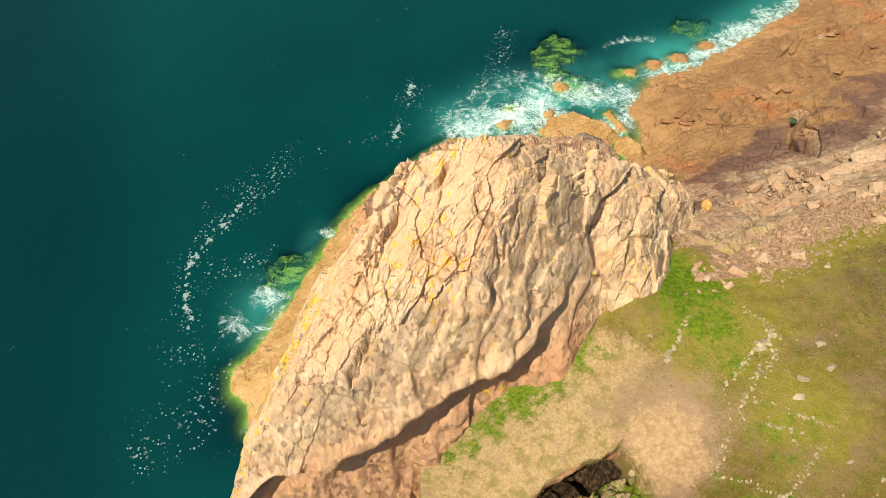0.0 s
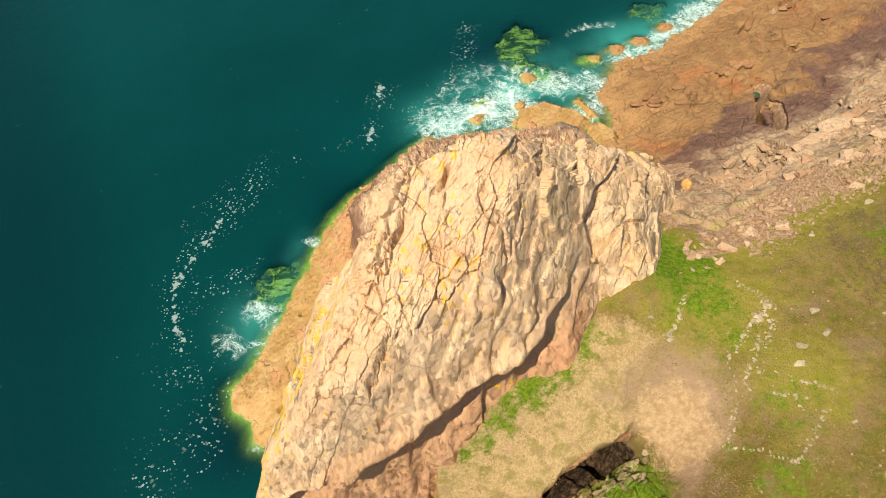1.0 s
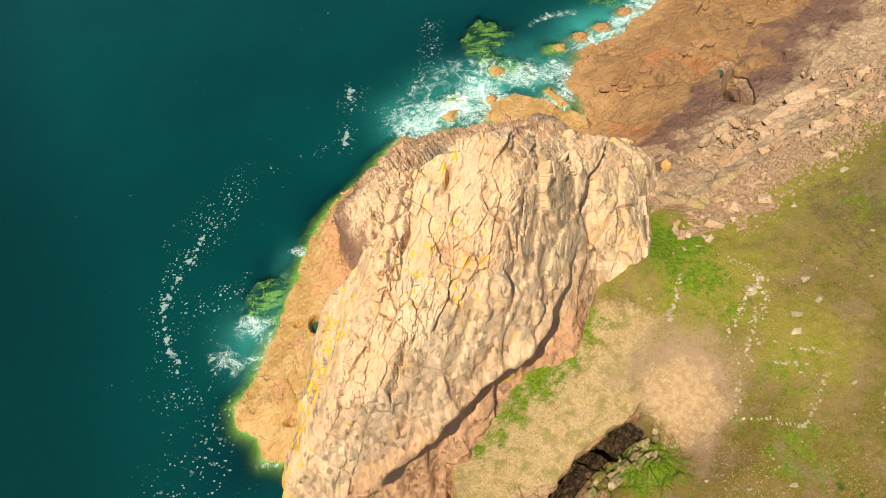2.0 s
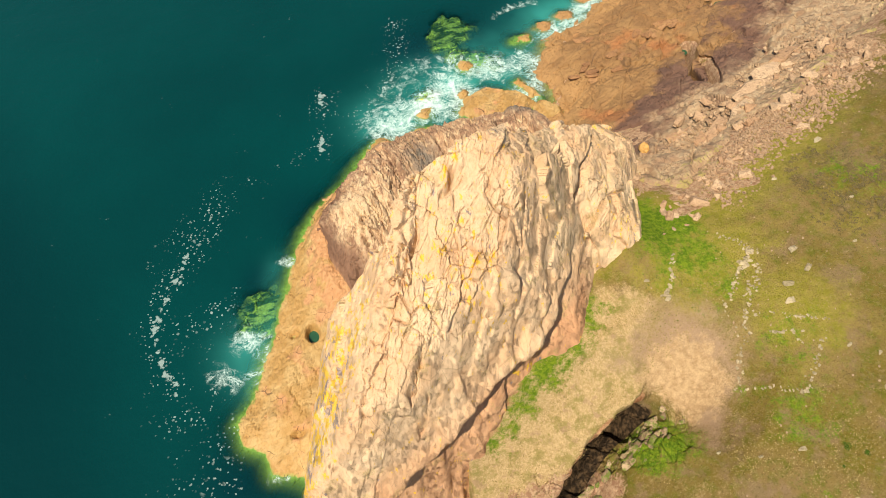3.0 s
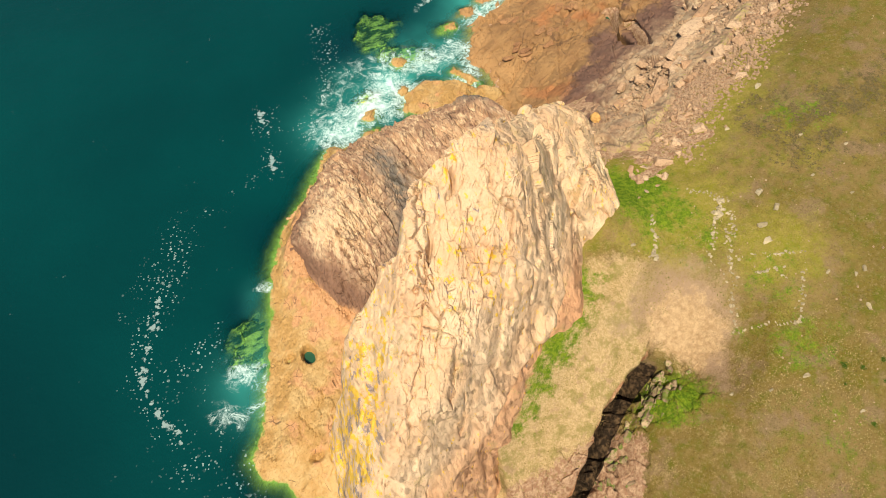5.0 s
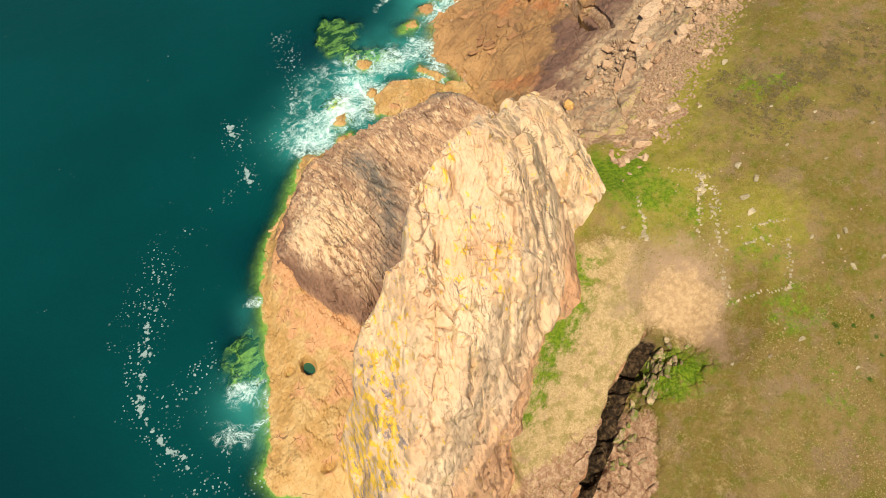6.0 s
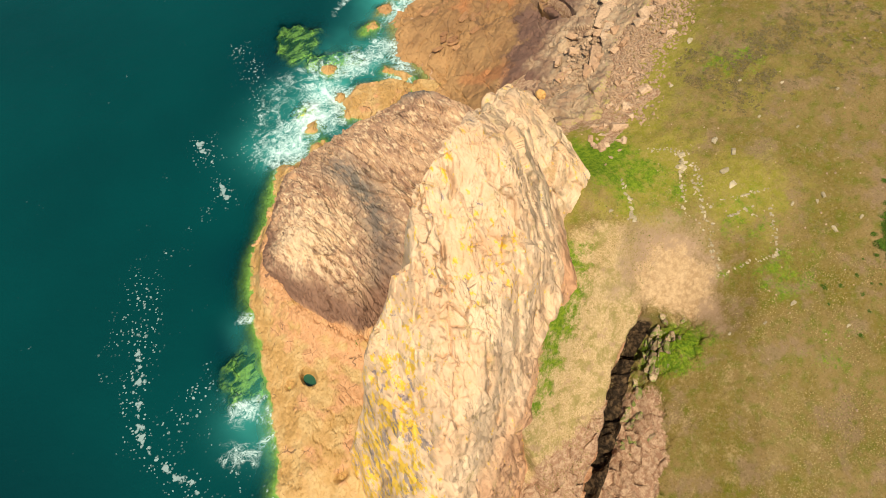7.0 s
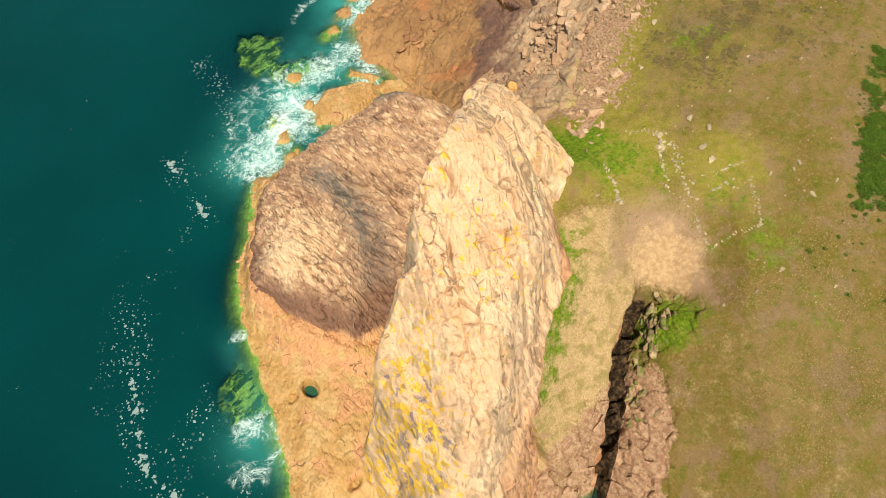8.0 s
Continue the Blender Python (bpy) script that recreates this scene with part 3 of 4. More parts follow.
# ---- the large forms ----
def crag(name, height, xs, ys, keep_over, material, sizes, stretch=(1, 1, 1), attrs=None, turn=0.0, shape=None, sheets=(), crease=((2.4, 0.15),), parts=None, fade=None):
    """A mass of broken rock: the height field, with facets and joints of several sizes set off along its normals."""
    x, y = np.meshgrid(xs, ys)
    z = height(x, y)
    n = normals(z, xs[1] - xs[0], ys[1] - ys[0])
    p = np.stack([x, y, z], -1)
    flat = p.reshape(-1, 3)
    c, s = math.cos(radians(turn)), math.sin(radians(turn))
    q = np.stack([c * flat[:, 0] + s * flat[:, 1], c * flat[:, 1] - s * flat[:, 0], flat[:, 2]], 1)
    d = np.zeros(len(flat))
    for k, (size, amount, joint) in enumerate(sizes):
        wob = 0.10 * size * np.stack([fbm(q[:, 0], q[:, 1] + 0.7 * q[:, 2], size * 1.3, 3, 31 + 3 * k), fbm(q[:, 0] + 50, q[:, 1] + 0.7 * q[:, 2], size * 1.3, 3, 77 + 3 * k), 0 * d], 1)
        h, near = blocks(q + wob, np.asarray(stretch) * size, 40 + 7 * k, 0.9)
        some = step(-0.05, 0.35, fbm(q[:, 0], q[:, 1] + 0.7 * q[:, 2], size * 2.5, 3, 160 + k))
        calm = (0.85 if size > 2 else 0.55) + (0.15 if size > 2 else 0.45) * step(0.36, 0.66, n[..., 2].ravel())
        d += calm * (amount * h * (0.55 + 0.45 * some) - joint * step(0.42, 0.64, n[..., 2].ravel()) * some * np.exp(-(near / (0.05 if size < 3 else 0.032)) ** 2))
    for k, (size, amount) in enumerate(crease):  # sharp creases between rounded flakes
        r = np.abs(fbm(q[:, 0] / stretch[0], (q[:, 1] + 0.5 * q[:, 2]) / stretch[1], size, 4, 91 + 5 * k, 0.55))
        d += amount * (1 - np.exp(-(r / 0.09))) * step(0.18, 0.5, n[..., 2].ravel())
    chip = blocks(q, np.asarray(stretch) * 2.2, 300, 0.9)[0] + 0.5 * blocks(q, np.asarray(stretch) * 0.9, 310, 0.9)[0] if sheets else 0
    for k, (gap, lift) in enumerate(sheets):  # overlapping sheets that break off towards the south-east
        u = (0.86 * flat[:, 0] - 0.5 * flat[:, 1]) / gap + 0.75 * fbm(flat[:, 0], flat[:, 1], 3.4 * gap, 3, 120 + k) + 0.22 * chip
        saw = u - np.floor(u)
        d += lift * hash01(np.floor(u), seed=7 + k) * (saw ** 1.5 - step(0.93, 1.0, saw)) * np.clip(0.55 + 1.2 * fbm(flat[:, 0], flat[:, 1], 2.2 * gap, 3, 140 + k), 0, 1.2) * step(0.60, 0.80, n[..., 2].ravel())
    d = (d - d.mean()).reshape(z.shape) * (fade(x, y) if fade else 1.0)
    soft = d
    for _ in range(4):
        pad = np.pad(soft, 1, mode="edge")
        soft = 0.2 * (soft + pad[:-2, 1:-1] + pad[2:, 1:-1] + pad[1:-1, :-2] + pad[1:-1, 2:])
    steep = 0.85 * step(0.55, 0.28, n[..., 2])
    p = p + n * (d + (soft - d) * steep)[..., None]
    if shape:
        p = shape(p, x, y, z)
    keep = keep_over(x, y, z)
    keep = keep[:-1, :-1] | keep[1:, 1:]
    marks = {k: f(x, y, z) for k, f in (attrs or {}).items()}
    if not parts:
        return sheet(name, p, keep, material, marks)
    thing = new(name)
    which = parts[1](x, y, z)[:-1, :-1]
    for i, part_name in enumerate(parts[0]):
        if (keep & (which == i)).any():
            sheet(part_name, p, keep & (which == i), material, marks).parent = thing
    return thing


def blob(x, y, cx, cy, r, power=2):
    return np.exp(-(np.hypot(x - cx, y - cy) / r) ** power)


xs = np.concatenate([-np.geomspace(1500, 75, 14), axis(-70, 4, 0.45), axis(4.4, 44, 0.22), axis(44.4, 130, 0.45), np.geomspace(135, 1500, 14)])
ys = np.concatenate([-np.geomspace(1500, 32, 14), axis(-30, 4, 0.45), axis(4.4, 32, 0.22), axis(32.4, 170, 0.45), np.geomspace(175, 1500, 14)])
X, Y = np.meshgrid(xs, ys)
Z = ground_height(X, Y)
V = seaward(X, Y)
D = -0.478 * (X - 37) + 0.88 * (Y - 26.5)
L = -0.88 * (X - 37) - 0.478 * (Y - 26.5)
D = D - 1.2 * np.exp(-((L - 12) / 7) ** 2)
rocky = step(61, 66, V + 4.0 * fbm(X, Y, 8, 4, 17)) * step(36, 40, X)
stony = step(47, 60, V + 5.0 * fbm(X, Y, 6, 4, 18)) * step(36, 40, X)
on_bank = step(0.3, 1.0, D) * step(44, 35, Y) * step(44, 30, X)
# where the slot is coloured dark to stand for its shade
deep_shade = step(1.2, 0.7, np.abs(D + 0.9)) * step(1.5, 3, L) * step(15, 11, Z)
STRIP = [(28.7, 41), (25.1, 37), (18.6, 33.2), (12.5, 29), (8.5, 25), (11.2, 25.2), (16.5, 28), (22, 30.2), (26.3, 33.6), (30.3, 37.5)]
APRON = [(20.9, 35.7), (14.4, 29.2), (10.6, 26.1), (1.5, 22.8), (-7.5, 21.8), (3.6, 30.1), (10.4, 33.2), (18.9, 38.7)]
NECK = [(39, 57), (42.5, 53.8), (46, 50), (50, 49), (47, 45), (42, 42), (40, 44), (38.5, 49)]
SAND = [(32.6, 26.4), (35.6, 30), (40, 30.7), (43.2, 27.9), (43.2, 22.7), (41.8, 19.8), (36.8, 18.7), (36.4, 22.5), (35.2, 25.2)]
SOIL = [(30, 29.4), (34, 32.2), (37.8, 34.4), (43.7, 33.3), (46.2, 27.8), (44.4, 21.6), (40.2, 16.5), (36.2, 15.4), (38, 26)]
attrs = {
    "straw": np.maximum(on_bank * 1.0, 0.30 * step(50, 32, X) * step(26, 10, Y) * step(-1.5, -6, D)),
    "soil": 0.5 + np.clip(away(X, Y, SOIL), -6, 6) / 8,
    "green": np.maximum.reduce([0.55 + np.clip(away(X, Y, STRIP), -4, 3) / 8, 0.7 + np.clip(away(X, Y, NECK), -4, 3) / 6,
                                0.8 * blob(X, Y, 32.4, 18.2, 5.4, 4), 0.55 * step(-7, -4, D) * step(-1.2, -2.2, D) * step(3, 5, L) * step(18, 11, L), 0.75 * blob(X, Y, 44, 42, 8), 0.6 * blob(X, Y, 47, 36, 7), 0.6 * blob(X, Y, 49, 15, 7),
                                0.55 * blob(X, Y, 43.5, 20.5, 2.5), 0.5 * blob(X, Y, 52, 25, 7), 0.55 * blob(X, Y, 74, 46, 8), 0.5 * blob(X, Y, 46, 3, 6)]),
    "sand": 0.5 + np.clip(away(X, Y, SAND), -4, 4) / 6,
    "heath": 0.20 * np.maximum.reduce([blob(X, Y, 74, 44, 9, 4), blob(X, Y, 88, 38, 10, 4)]),
    "bare": np.maximum.reduce([on_bank * step(22, 17, Y) * 0.9, 0.9 * step(11, 18, L) * step(-0.8, -1.5, D) * step(-4.5 - 0.22 * L, -2.0 - 0.22 * L, D + 2.4 * fbm(X, Y, 4, 4, 31)), 0.72 * stony,
                               0.8 * step(1.6, 0.5, along(X, Y, [(47.5, 49.3), (51.5, 50.3), (55, 52), (61, 51)]))]),
    "deep_shade": deep_shade,
    "lush": np.maximum.reduce([0.85 * blob(X, Y, 46, 40, 13), 0.7 * blob(X, Y, 54, 28, 11), 0.55 * blob(X, Y, 58, 50, 12), 0.4 * blob(X, Y, 70, 40, 14), 0.75 * np.exp(-((V - 52) / 8) ** 2) * step(110, 70, X)]),
    "apron": np.maximum(0.5 + np.clip(away(X, Y, APRON), -4, 4) / 6, 0.8 * step(-0.4, 0.1, D) * step(1.6, 1.0, D) * step(0.5, 2, L) * step(16, 14, Z)),
}
for _ in range(2):  # soften the steps
    P = np.pad(Z, 1, mode="edge")
    Z = 0.4 * Z + 0.15 * (P[:-2, 1:-1] + P[2:, 1:-1] + P[1:-1, :-2] + P[1:-1, 2:])
Z = Z + 0.22 * fbm(X, Y, 6, 4, 2) + 0.16 * fbm(X, Y, 2.4, 3, 3) * step(12, 16, Z) + 0.07 * fbm(X, Y, 1.3, 3, 4) * step(0, 3, Z) - 1.2 * rocky
ruffle, joint = blocks(np.stack([X.ravel(), Y.ravel(), Z.ravel()], 1), (1.6, 2.6, 1.6), 5, 0.9)
ROUGH = np.clip(step(-6.5, -4, D) * step(0.4, 0.0, D) * step(2.5, 4, L) + 0.7 * np.maximum(attrs["bare"] * on_bank, 0.8 * step(0.4, 0.7, attrs["apron"])) + 1.0 * blob(X, Y, 32.6, 18.6, 4.8, 4) + attrs["bare"] * step(-1, -2, D) * step(8, 14, L) * step(46, 40, X), 0, 1)
Z = Z + 0.30 * fbm(X, Y, 1.1, 4, 6) * step(0.35, 0.7, attrs["sand"])
Z = Z + (1.2 * ruffle - 0.3 * np.exp(-(joint / 0.08) ** 2)).reshape(Z.shape) * ROUGH
lip_height = 17.5 + 0.231 * (X - 34.5) + 0.807 * (Y - 25.3)
lean = 0.30 * np.clip(lip_height - Z - 0.8, 0, 12) * step(-2.2, -1.0, D) * step(1.6, 0.5, D) * step(2, 4, L) * step(34, 28, L)
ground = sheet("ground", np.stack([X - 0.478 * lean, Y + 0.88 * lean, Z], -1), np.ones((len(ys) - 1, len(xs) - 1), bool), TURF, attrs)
tagged(ground, "dry olive turf with bare soil on the headland", "ground", kind="structure")


def over_ground(x, y, z):
    return z > np.maximum(ground_height(x, y), -2.0) - 1.6


def undercut(p, x, y, z):
    """Draws the south-east wall back below its lip, so that the blocks of the lip overhang its foot, and opens the joints."""
    faces, _ = pinnacle_faces(x, y)
    s = np.maximum((32 - faces[2]) / 3.2, (34 - faces[3]) / 2.4)
    lip = 28.3 + 0.25 * (0.84 * x + 0.54 * y - 22) + 2.2 * fbm(x, y, 6, 3, 61)
    back = 3.4 * step(lip + 0.2, lip - 1.8, z) * step(-0.5, 0.6, s) * step(27, 21, x) * (1 + 0.25 * fbm(x, y, 3.5, 3, 62)) - 0.8 * np.exp(-((z - lip - 1.0) / 1.3) ** 2) * step(-0.5, 0.6, s) * step(27, 21, x)
    p = p.copy()
    p[..., 0] -= 0.5 * back
    p[..., 1] += 0.86 * back
    p[..., 2] += splits(x, y)
    return p


pinnacle = crag("rock_pinnacle", pinnacle_height, axis(-34, 50, 0.135), axis(3, 72, 0.135), over_ground, PALE,
                [(6.5, 1.15, 0.7), (2.8, 0.60, 0.45), (1.25, 0.24, 0.14), (0.6, 0.09, 0.03)], (0.75, 1.45, 1.6), {
                    "foot": lambda x, y, z: np.maximum(step(11, 2.5, z - np.maximum(ground_height(x, y), 2)) * step(-6, 4, 0.54 * x - 0.84 * y + 24) * step(31, 27, x), 0.85 * step(34, 23, z + 3 * fbm(x, y, 4, 3, 72)) * step(-0.5, 0.8, (31 - pinnacle_faces(x, y)[0][2]) / 3.2) * step(30, 26, x)),
                    "lichen": lambda x, y, z: np.clip(step(5, 0, -(-0.8 * x + 0.6 * y - 26.2)) * step(40, 28, y) + 0.45 * step(6, 0, -(-0.55 * x + 0.83 * y - 35.8)) + 0.20 + 0.38 * blob(x, y, 5, 33, 7) + 0.35 * fbm(x, y, 9, 2, 71), 0, 1),
                    "grey": lambda x, y, z: 0.28 * step(18.5, 21, x) * step(29, 25, x) * step(37, 42, y) + 0.3 * step(28, 32, x),
                }, turn=-30, shape=undercut, sheets=((6.5, 1.2), (2.6, 0.35)), crease=((6.0, 0.05),),
                parts=(("summit_slab", "spur", "undercut_wall", "west_wall", "north_side", "shoulder"), pinnacle_part))
tagged(pinnacle, "tall craggy pale granite pinnacle with yellow lichen", "rock")

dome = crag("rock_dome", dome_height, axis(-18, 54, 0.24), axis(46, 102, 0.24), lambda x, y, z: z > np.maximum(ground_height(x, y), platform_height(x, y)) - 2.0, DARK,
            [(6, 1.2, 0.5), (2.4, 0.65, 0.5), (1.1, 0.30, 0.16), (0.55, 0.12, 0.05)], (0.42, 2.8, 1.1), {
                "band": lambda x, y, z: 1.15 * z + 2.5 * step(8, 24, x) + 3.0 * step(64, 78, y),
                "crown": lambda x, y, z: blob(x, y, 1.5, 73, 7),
                # painted shade along the trough, and the darker lump at the north-east
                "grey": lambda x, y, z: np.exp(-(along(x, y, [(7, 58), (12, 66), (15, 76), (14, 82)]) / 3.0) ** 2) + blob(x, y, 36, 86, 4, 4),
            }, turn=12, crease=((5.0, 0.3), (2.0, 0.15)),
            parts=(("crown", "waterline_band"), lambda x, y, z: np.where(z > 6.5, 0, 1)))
tagged(dome, "rounded brown tidal rock with a dark waterline band", "rock")

platform = crag("rock_platform", platform_height, axis(-36, 24, 0.28), axis(18, 106, 0.28), lambda x, y, z: z > -5, OCHRE,
                [(5, 0.25, 0.12), (1.8, 0.16, 0.16), (0.8, 0.06, 0.05)], (0.8, 1.3, 1),
                parts=(("ledge", "weed_fringe"), lambda x, y, z: np.where(z > 0.15, 0, 1)))
tagged(platform, "low ochre wave-cut platform fringed with green weed", "rock")

def into_turf(p, x, y, z):
    """Lets the upper edge of the shore run in under the turf."""
    p = p.copy()
    p[..., 2] -= 3.0 * step(61.5, 57, seaward(x, y) + 4.0 * fbm(x, y, 8, 4, 17))
    return p


shore = crag("rocky_shore", shore_height, axis(36, 130, 0.30), axis(44, 170, 0.30),
             lambda x, y, z: (seaward(x, y) + 4.0 * fbm(x, y, 8, 4, 17) > 57) & (z > -3), SHORE,
             [(10, 1.2, 0.5), (4.0, 0.7, 0.8), (1.4, 0.25, 0.16)], (1.5, 0.9, 1.2), {
                 "band": lambda x, y, z: z + 2.5 * step(84, 98, x),
                 "turf": lambda x, y, z: step(68, 56, seaward(x, y)),
             }, turn=28, crease=((7.0, 0.6), (2.2, 0.12)), shape=into_turf, fade=lambda x, y: 0.15 + 0.85 * step(57, 64, seaward(x, y) + 4.0 * fbm(x, y, 8, 4, 17)))
tagged(shore, "zoned red and tan rocky shore below the turf", "shore", kind="structure")

# ---- rocks in the surf and under water ----
def ledge_height(ring, top, slope, seed):
    def height(x, y):
        d = away(x, y, ring) + (0.35 if top > 1.0 else 1.1 if top > 0 else 2.6) * fbm(x, y, 2.5, 4, seed)
        return np.where(d > 0, np.minimum(slope * d, top + 0.03 * d), 0.9 * d) - 0.15
    return height


LEDGES = [  # outline, height over the water, steepness of the edge, kind
    ([(29.6, 105.6), (35, 107.4), (43, 103.6), (45, 100), (42, 97), (35.5, 96), (30, 97.5), (28, 101.3)], 1.9, 1.3, "ochre"),
    ([(28.3, 106.8), (30.2, 108.3), (31.6, 107.2), (30.8, 105.3), (28.8, 105.4)], 1.1, 1.0, "ochre"),
    ([(27, 101.8), (28.4, 103.8), (30, 102.8), (29.6, 100.6), (27.6, 100.2)], 1.0, 1.0, "ochre"),
    ([(43.6, 99.6), (46, 100.8), (50, 97.2), (49.2, 93.4), (46.4, 93.0), (42.6, 96.2)], 1.7, 1.3, "ochre"),
    ([(41.8, 107.5), (43.4, 108.6), (45.8, 104.6), (46.6, 101.8), (44.2, 102)], 1.2, 1.0, "ochre"),
    ([(31, 116), (32.4, 117.6), (34.4, 117), (35, 115), (33.2, 113.8), (31.6, 114.2)], 1.0, 0.8, "ochre"),
    ([(18, 103.4), (20, 105.2), (22, 104.6), (21, 102.8), (19, 102.4)], 0.35, 0.5, "ochre"),
    ([(15.5, 97.5), (17.5, 99.4), (20.5, 99.0), (20, 97), (17, 96.4)], 0.7, 0.8, "ochre"),
    ([(45.5, 120.5), (47.5, 122.4), (50.5, 121.8), (50, 119.8), (47, 119.2)], 0.5, 0.5, "ochre"),
    ([(52, 123.5), (54, 125.6), (57, 125), (57, 122.6), (54, 122)], 0.8, 0.8, "red"),
    ([(58.5, 126.5), (60.5, 128.2), (63.5, 127.4), (63, 125), (60, 124.8)], 0.9, 0.8, "red"),
    ([(66, 131), (68, 133), (71, 132), (70, 129.8), (67, 129.4)], 0.9, 0.8, "red"),
    ([(28.5, 127.5), (30, 130.5), (33.2, 132.8), (36.8, 131.4), (38.4, 129), (35.5, 126.2), (32, 123), (29, 124)], -0.85, 0.7, "weed"),
    ([(35.5, 119.4), (38, 119.2), (40.8, 116), (39.5, 113.4), (36.5, 114.4), (35, 117)], -0.8, 0.7, "weed"),
    ([(30.5, 119.2), (32, 120.8), (33.6, 119.6), (32.4, 118)], -0.3, 0.7, "weed"),
    ([(-23.2, 61.6), (-21, 66), (-18.6, 67.6), (-16.2, 65.4), (-16.6, 60.6), (-20.4, 59.6)], -0.7, 0.6, "weed"),
    ([(62, 137), (65, 140), (69, 139.6), (68, 137), (64, 136)], -1.4, 0.6, "weed"),
    ([(20, 108), (22.5, 110), (24.6, 108.6), (22.4, 107)], -0.1, 0.5, "weed"),
]
LEDGE_FIELDS = [ledge_height(ring, top + 0.15, slope, 200 + i) for i, (ring, top, slope, _) in enumerate(LEDGES)]
for (ring, top, slope, look_of), field in zip(LEDGES, LEDGE_FIELDS):
    rx, ry = [p[0] for p in ring], [p[1] for p in ring]
    ledge = crag("submerged_rock" if look_of == "weed" else "shore_rock", field, axis(min(rx) - 3, max(rx) + 3, 0.2), axis(min(ry) - 3, max(ry) + 3, 0.2),
                 lambda x, y, z: z > -2.2, {"ochre": OCHRE, "red": SHORE, "weed": WEED}[look_of], [(2.4, 0.22, 0.18), (0.9, 0.10, 0.08)], (1.2, 0.8, 1),
                 {"band": lambda x, y, z: z, "turf": lambda x, y, z: 0 * z}, turn=35)
    tagged(ledge, {"ochre": "smooth ochre rock washed by the surf", "red": "red rock washed by the surf",
                   "weed": "rock under the water covered with yellow-green weed"}[look_of], "rock", "rocks in the surf")

# ---- sea ----
DEPTH = -np.maximum.reduce([Z, platform_height(X, Y), dome_height(X, Y), pinnacle_height(X, Y), np.where((X > 36) & (Y > 44), shore_height(X, Y), -14)]
                           + [f(X, Y) for f in LEDGE_FIELDS])
inland = away(X, Y, COAST)
surf = np.maximum.reduce([
    1.0 * np.exp(-((along(X, Y, [(13, 101), (20, 105), (27, 110), (30, 105)]) + 2.5 * fbm(X, Y, 5, 3, 501)) / 5.5) ** 2),
    0.75 * np.exp(-((along(X, Y, [(30, 116), (40, 112), (47, 115), (50, 108), (44, 104)]) + 2.0 * fbm(X, Y, 4, 3, 502)) / 3.8) ** 2),
    0.80 * np.exp(-((along(X, Y, [(54, 120), (62, 122.5), (73, 131), (85, 141), (99, 152)]) + 3.0 * fbm(X, Y, 6, 3, 503)) / 3.2) ** 2),
    0.62 * np.exp(-((along(X, Y, [(-20, 52), (-21, 57), (-24, 59)]) + fbm(X, Y, 3, 3, 507)) / 2.4) ** 2),
    0.50 * np.exp(-(along(X, Y, [(-30, 53.5), (-26, 51), (-21, 52)]) / 1.8) ** 2),
    0.55 * np.exp(-(along(X, Y, [(-13, 72), (-15, 73)]) / 1.3) ** 2),
    0.5 * np.exp(-(along(X, Y, [(-18, 34), (-22, 33)]) / 1.6) ** 2),
    0.40 * np.exp(-(along(X, Y, [(44, 130), (50, 133), (56, 133)]) / 1.2) ** 2),
    0.34 * np.exp(-(along(X, Y, [(8, 104), (16, 113), (24, 118)]) / 3.5) ** 2),
])
CHAIN = [(-36, 52), (-38, 56), (-39.3, 61), (-39.2, 66), (-37.4, 70), (-35.8, 73), (-32, 80)]
FLECKS_AND_GLINTS = [  # line, width of the drift, how thick it lies
    (CHAIN, 2.4, 0.95), ([(-33, 78), (-30, 84), (-26, 91)], 4.0, 0.85), ([(-24, 92), (-14, 97), (-6, 99)], 3.0, 0.42),
    ([(-0.5, 115), (-1.5, 109)], 2.2, 0.95), ([(-2.5, 103), (-3.5, 99)], 2.2, 0.95), ([(20.8, 134), (19.5, 126), (17.5, 119)], 3.0, 0.8),
    # the drift from (-34, 47) is sun glitter painted as white flecks
    ([(-35, 62), (-31, 63), (-28, 66)], 3.5, 0.75), ([(-34, 47), (-30, 38), (-36, 30)], 6.0, 0.6), ([(6, 104), (12, 112), (20, 118)], 3.5, 0.75)]
raft_and_glint = np.maximum.reduce([(w if w > 0.9 else 0.7 * w) * np.exp(-((along(X, Y, line) + 0.8 * fbm(X, Y, 5, 3, 511)) / (0.55 * wide)) ** 2) for line, wide, w in FLECKS_AND_GLINTS])
spray_and_glint = np.maximum.reduce([w * np.exp(-((along(X, Y, line) + 1.5 * fbm(X, Y, 7, 3, 512)) / (1.3 * wide)) ** 2) for line, wide, w in FLECKS_AND_GLINTS])
milky = np.clip(np.exp(-(along(X, Y, [(14, 102), (26, 110), (38, 113), (48, 114), (60, 123)]) / 8.5) ** 2) * 1.0 * (0.75 + 0.5 * fbm(X, Y, 6, 3, 504))
                + 0.6 * np.exp(-(along(X, Y, [(62, 125), (75, 135), (95, 152)]) / 6.5) ** 2) + 0.6 * blob(X, Y, -22, 56, 6) + 0.3 * np.exp(-(along(X, Y, [(-24, 44), (-22, 52), (-17.5, 62), (-15, 72)]) / 3.0) ** 2) * (1 + fbm(X, Y, 5, 3, 505)), 0, 1)
dark_bed = np.clip(0.7 * blob(X, Y, 24, 123, 8) + 0.5 * blob(X, Y, 36, 124, 9) + 0.8 * blob(X, Y, 50, 124, 5) + 0.7 * blob(X, Y, -19, 70, 4) + 0.4 * blob(X, Y, -10, 84, 6)
                   + 0.7 * blob(X, Y, -27, 33, 7), 0, 1) * (1 - milky)
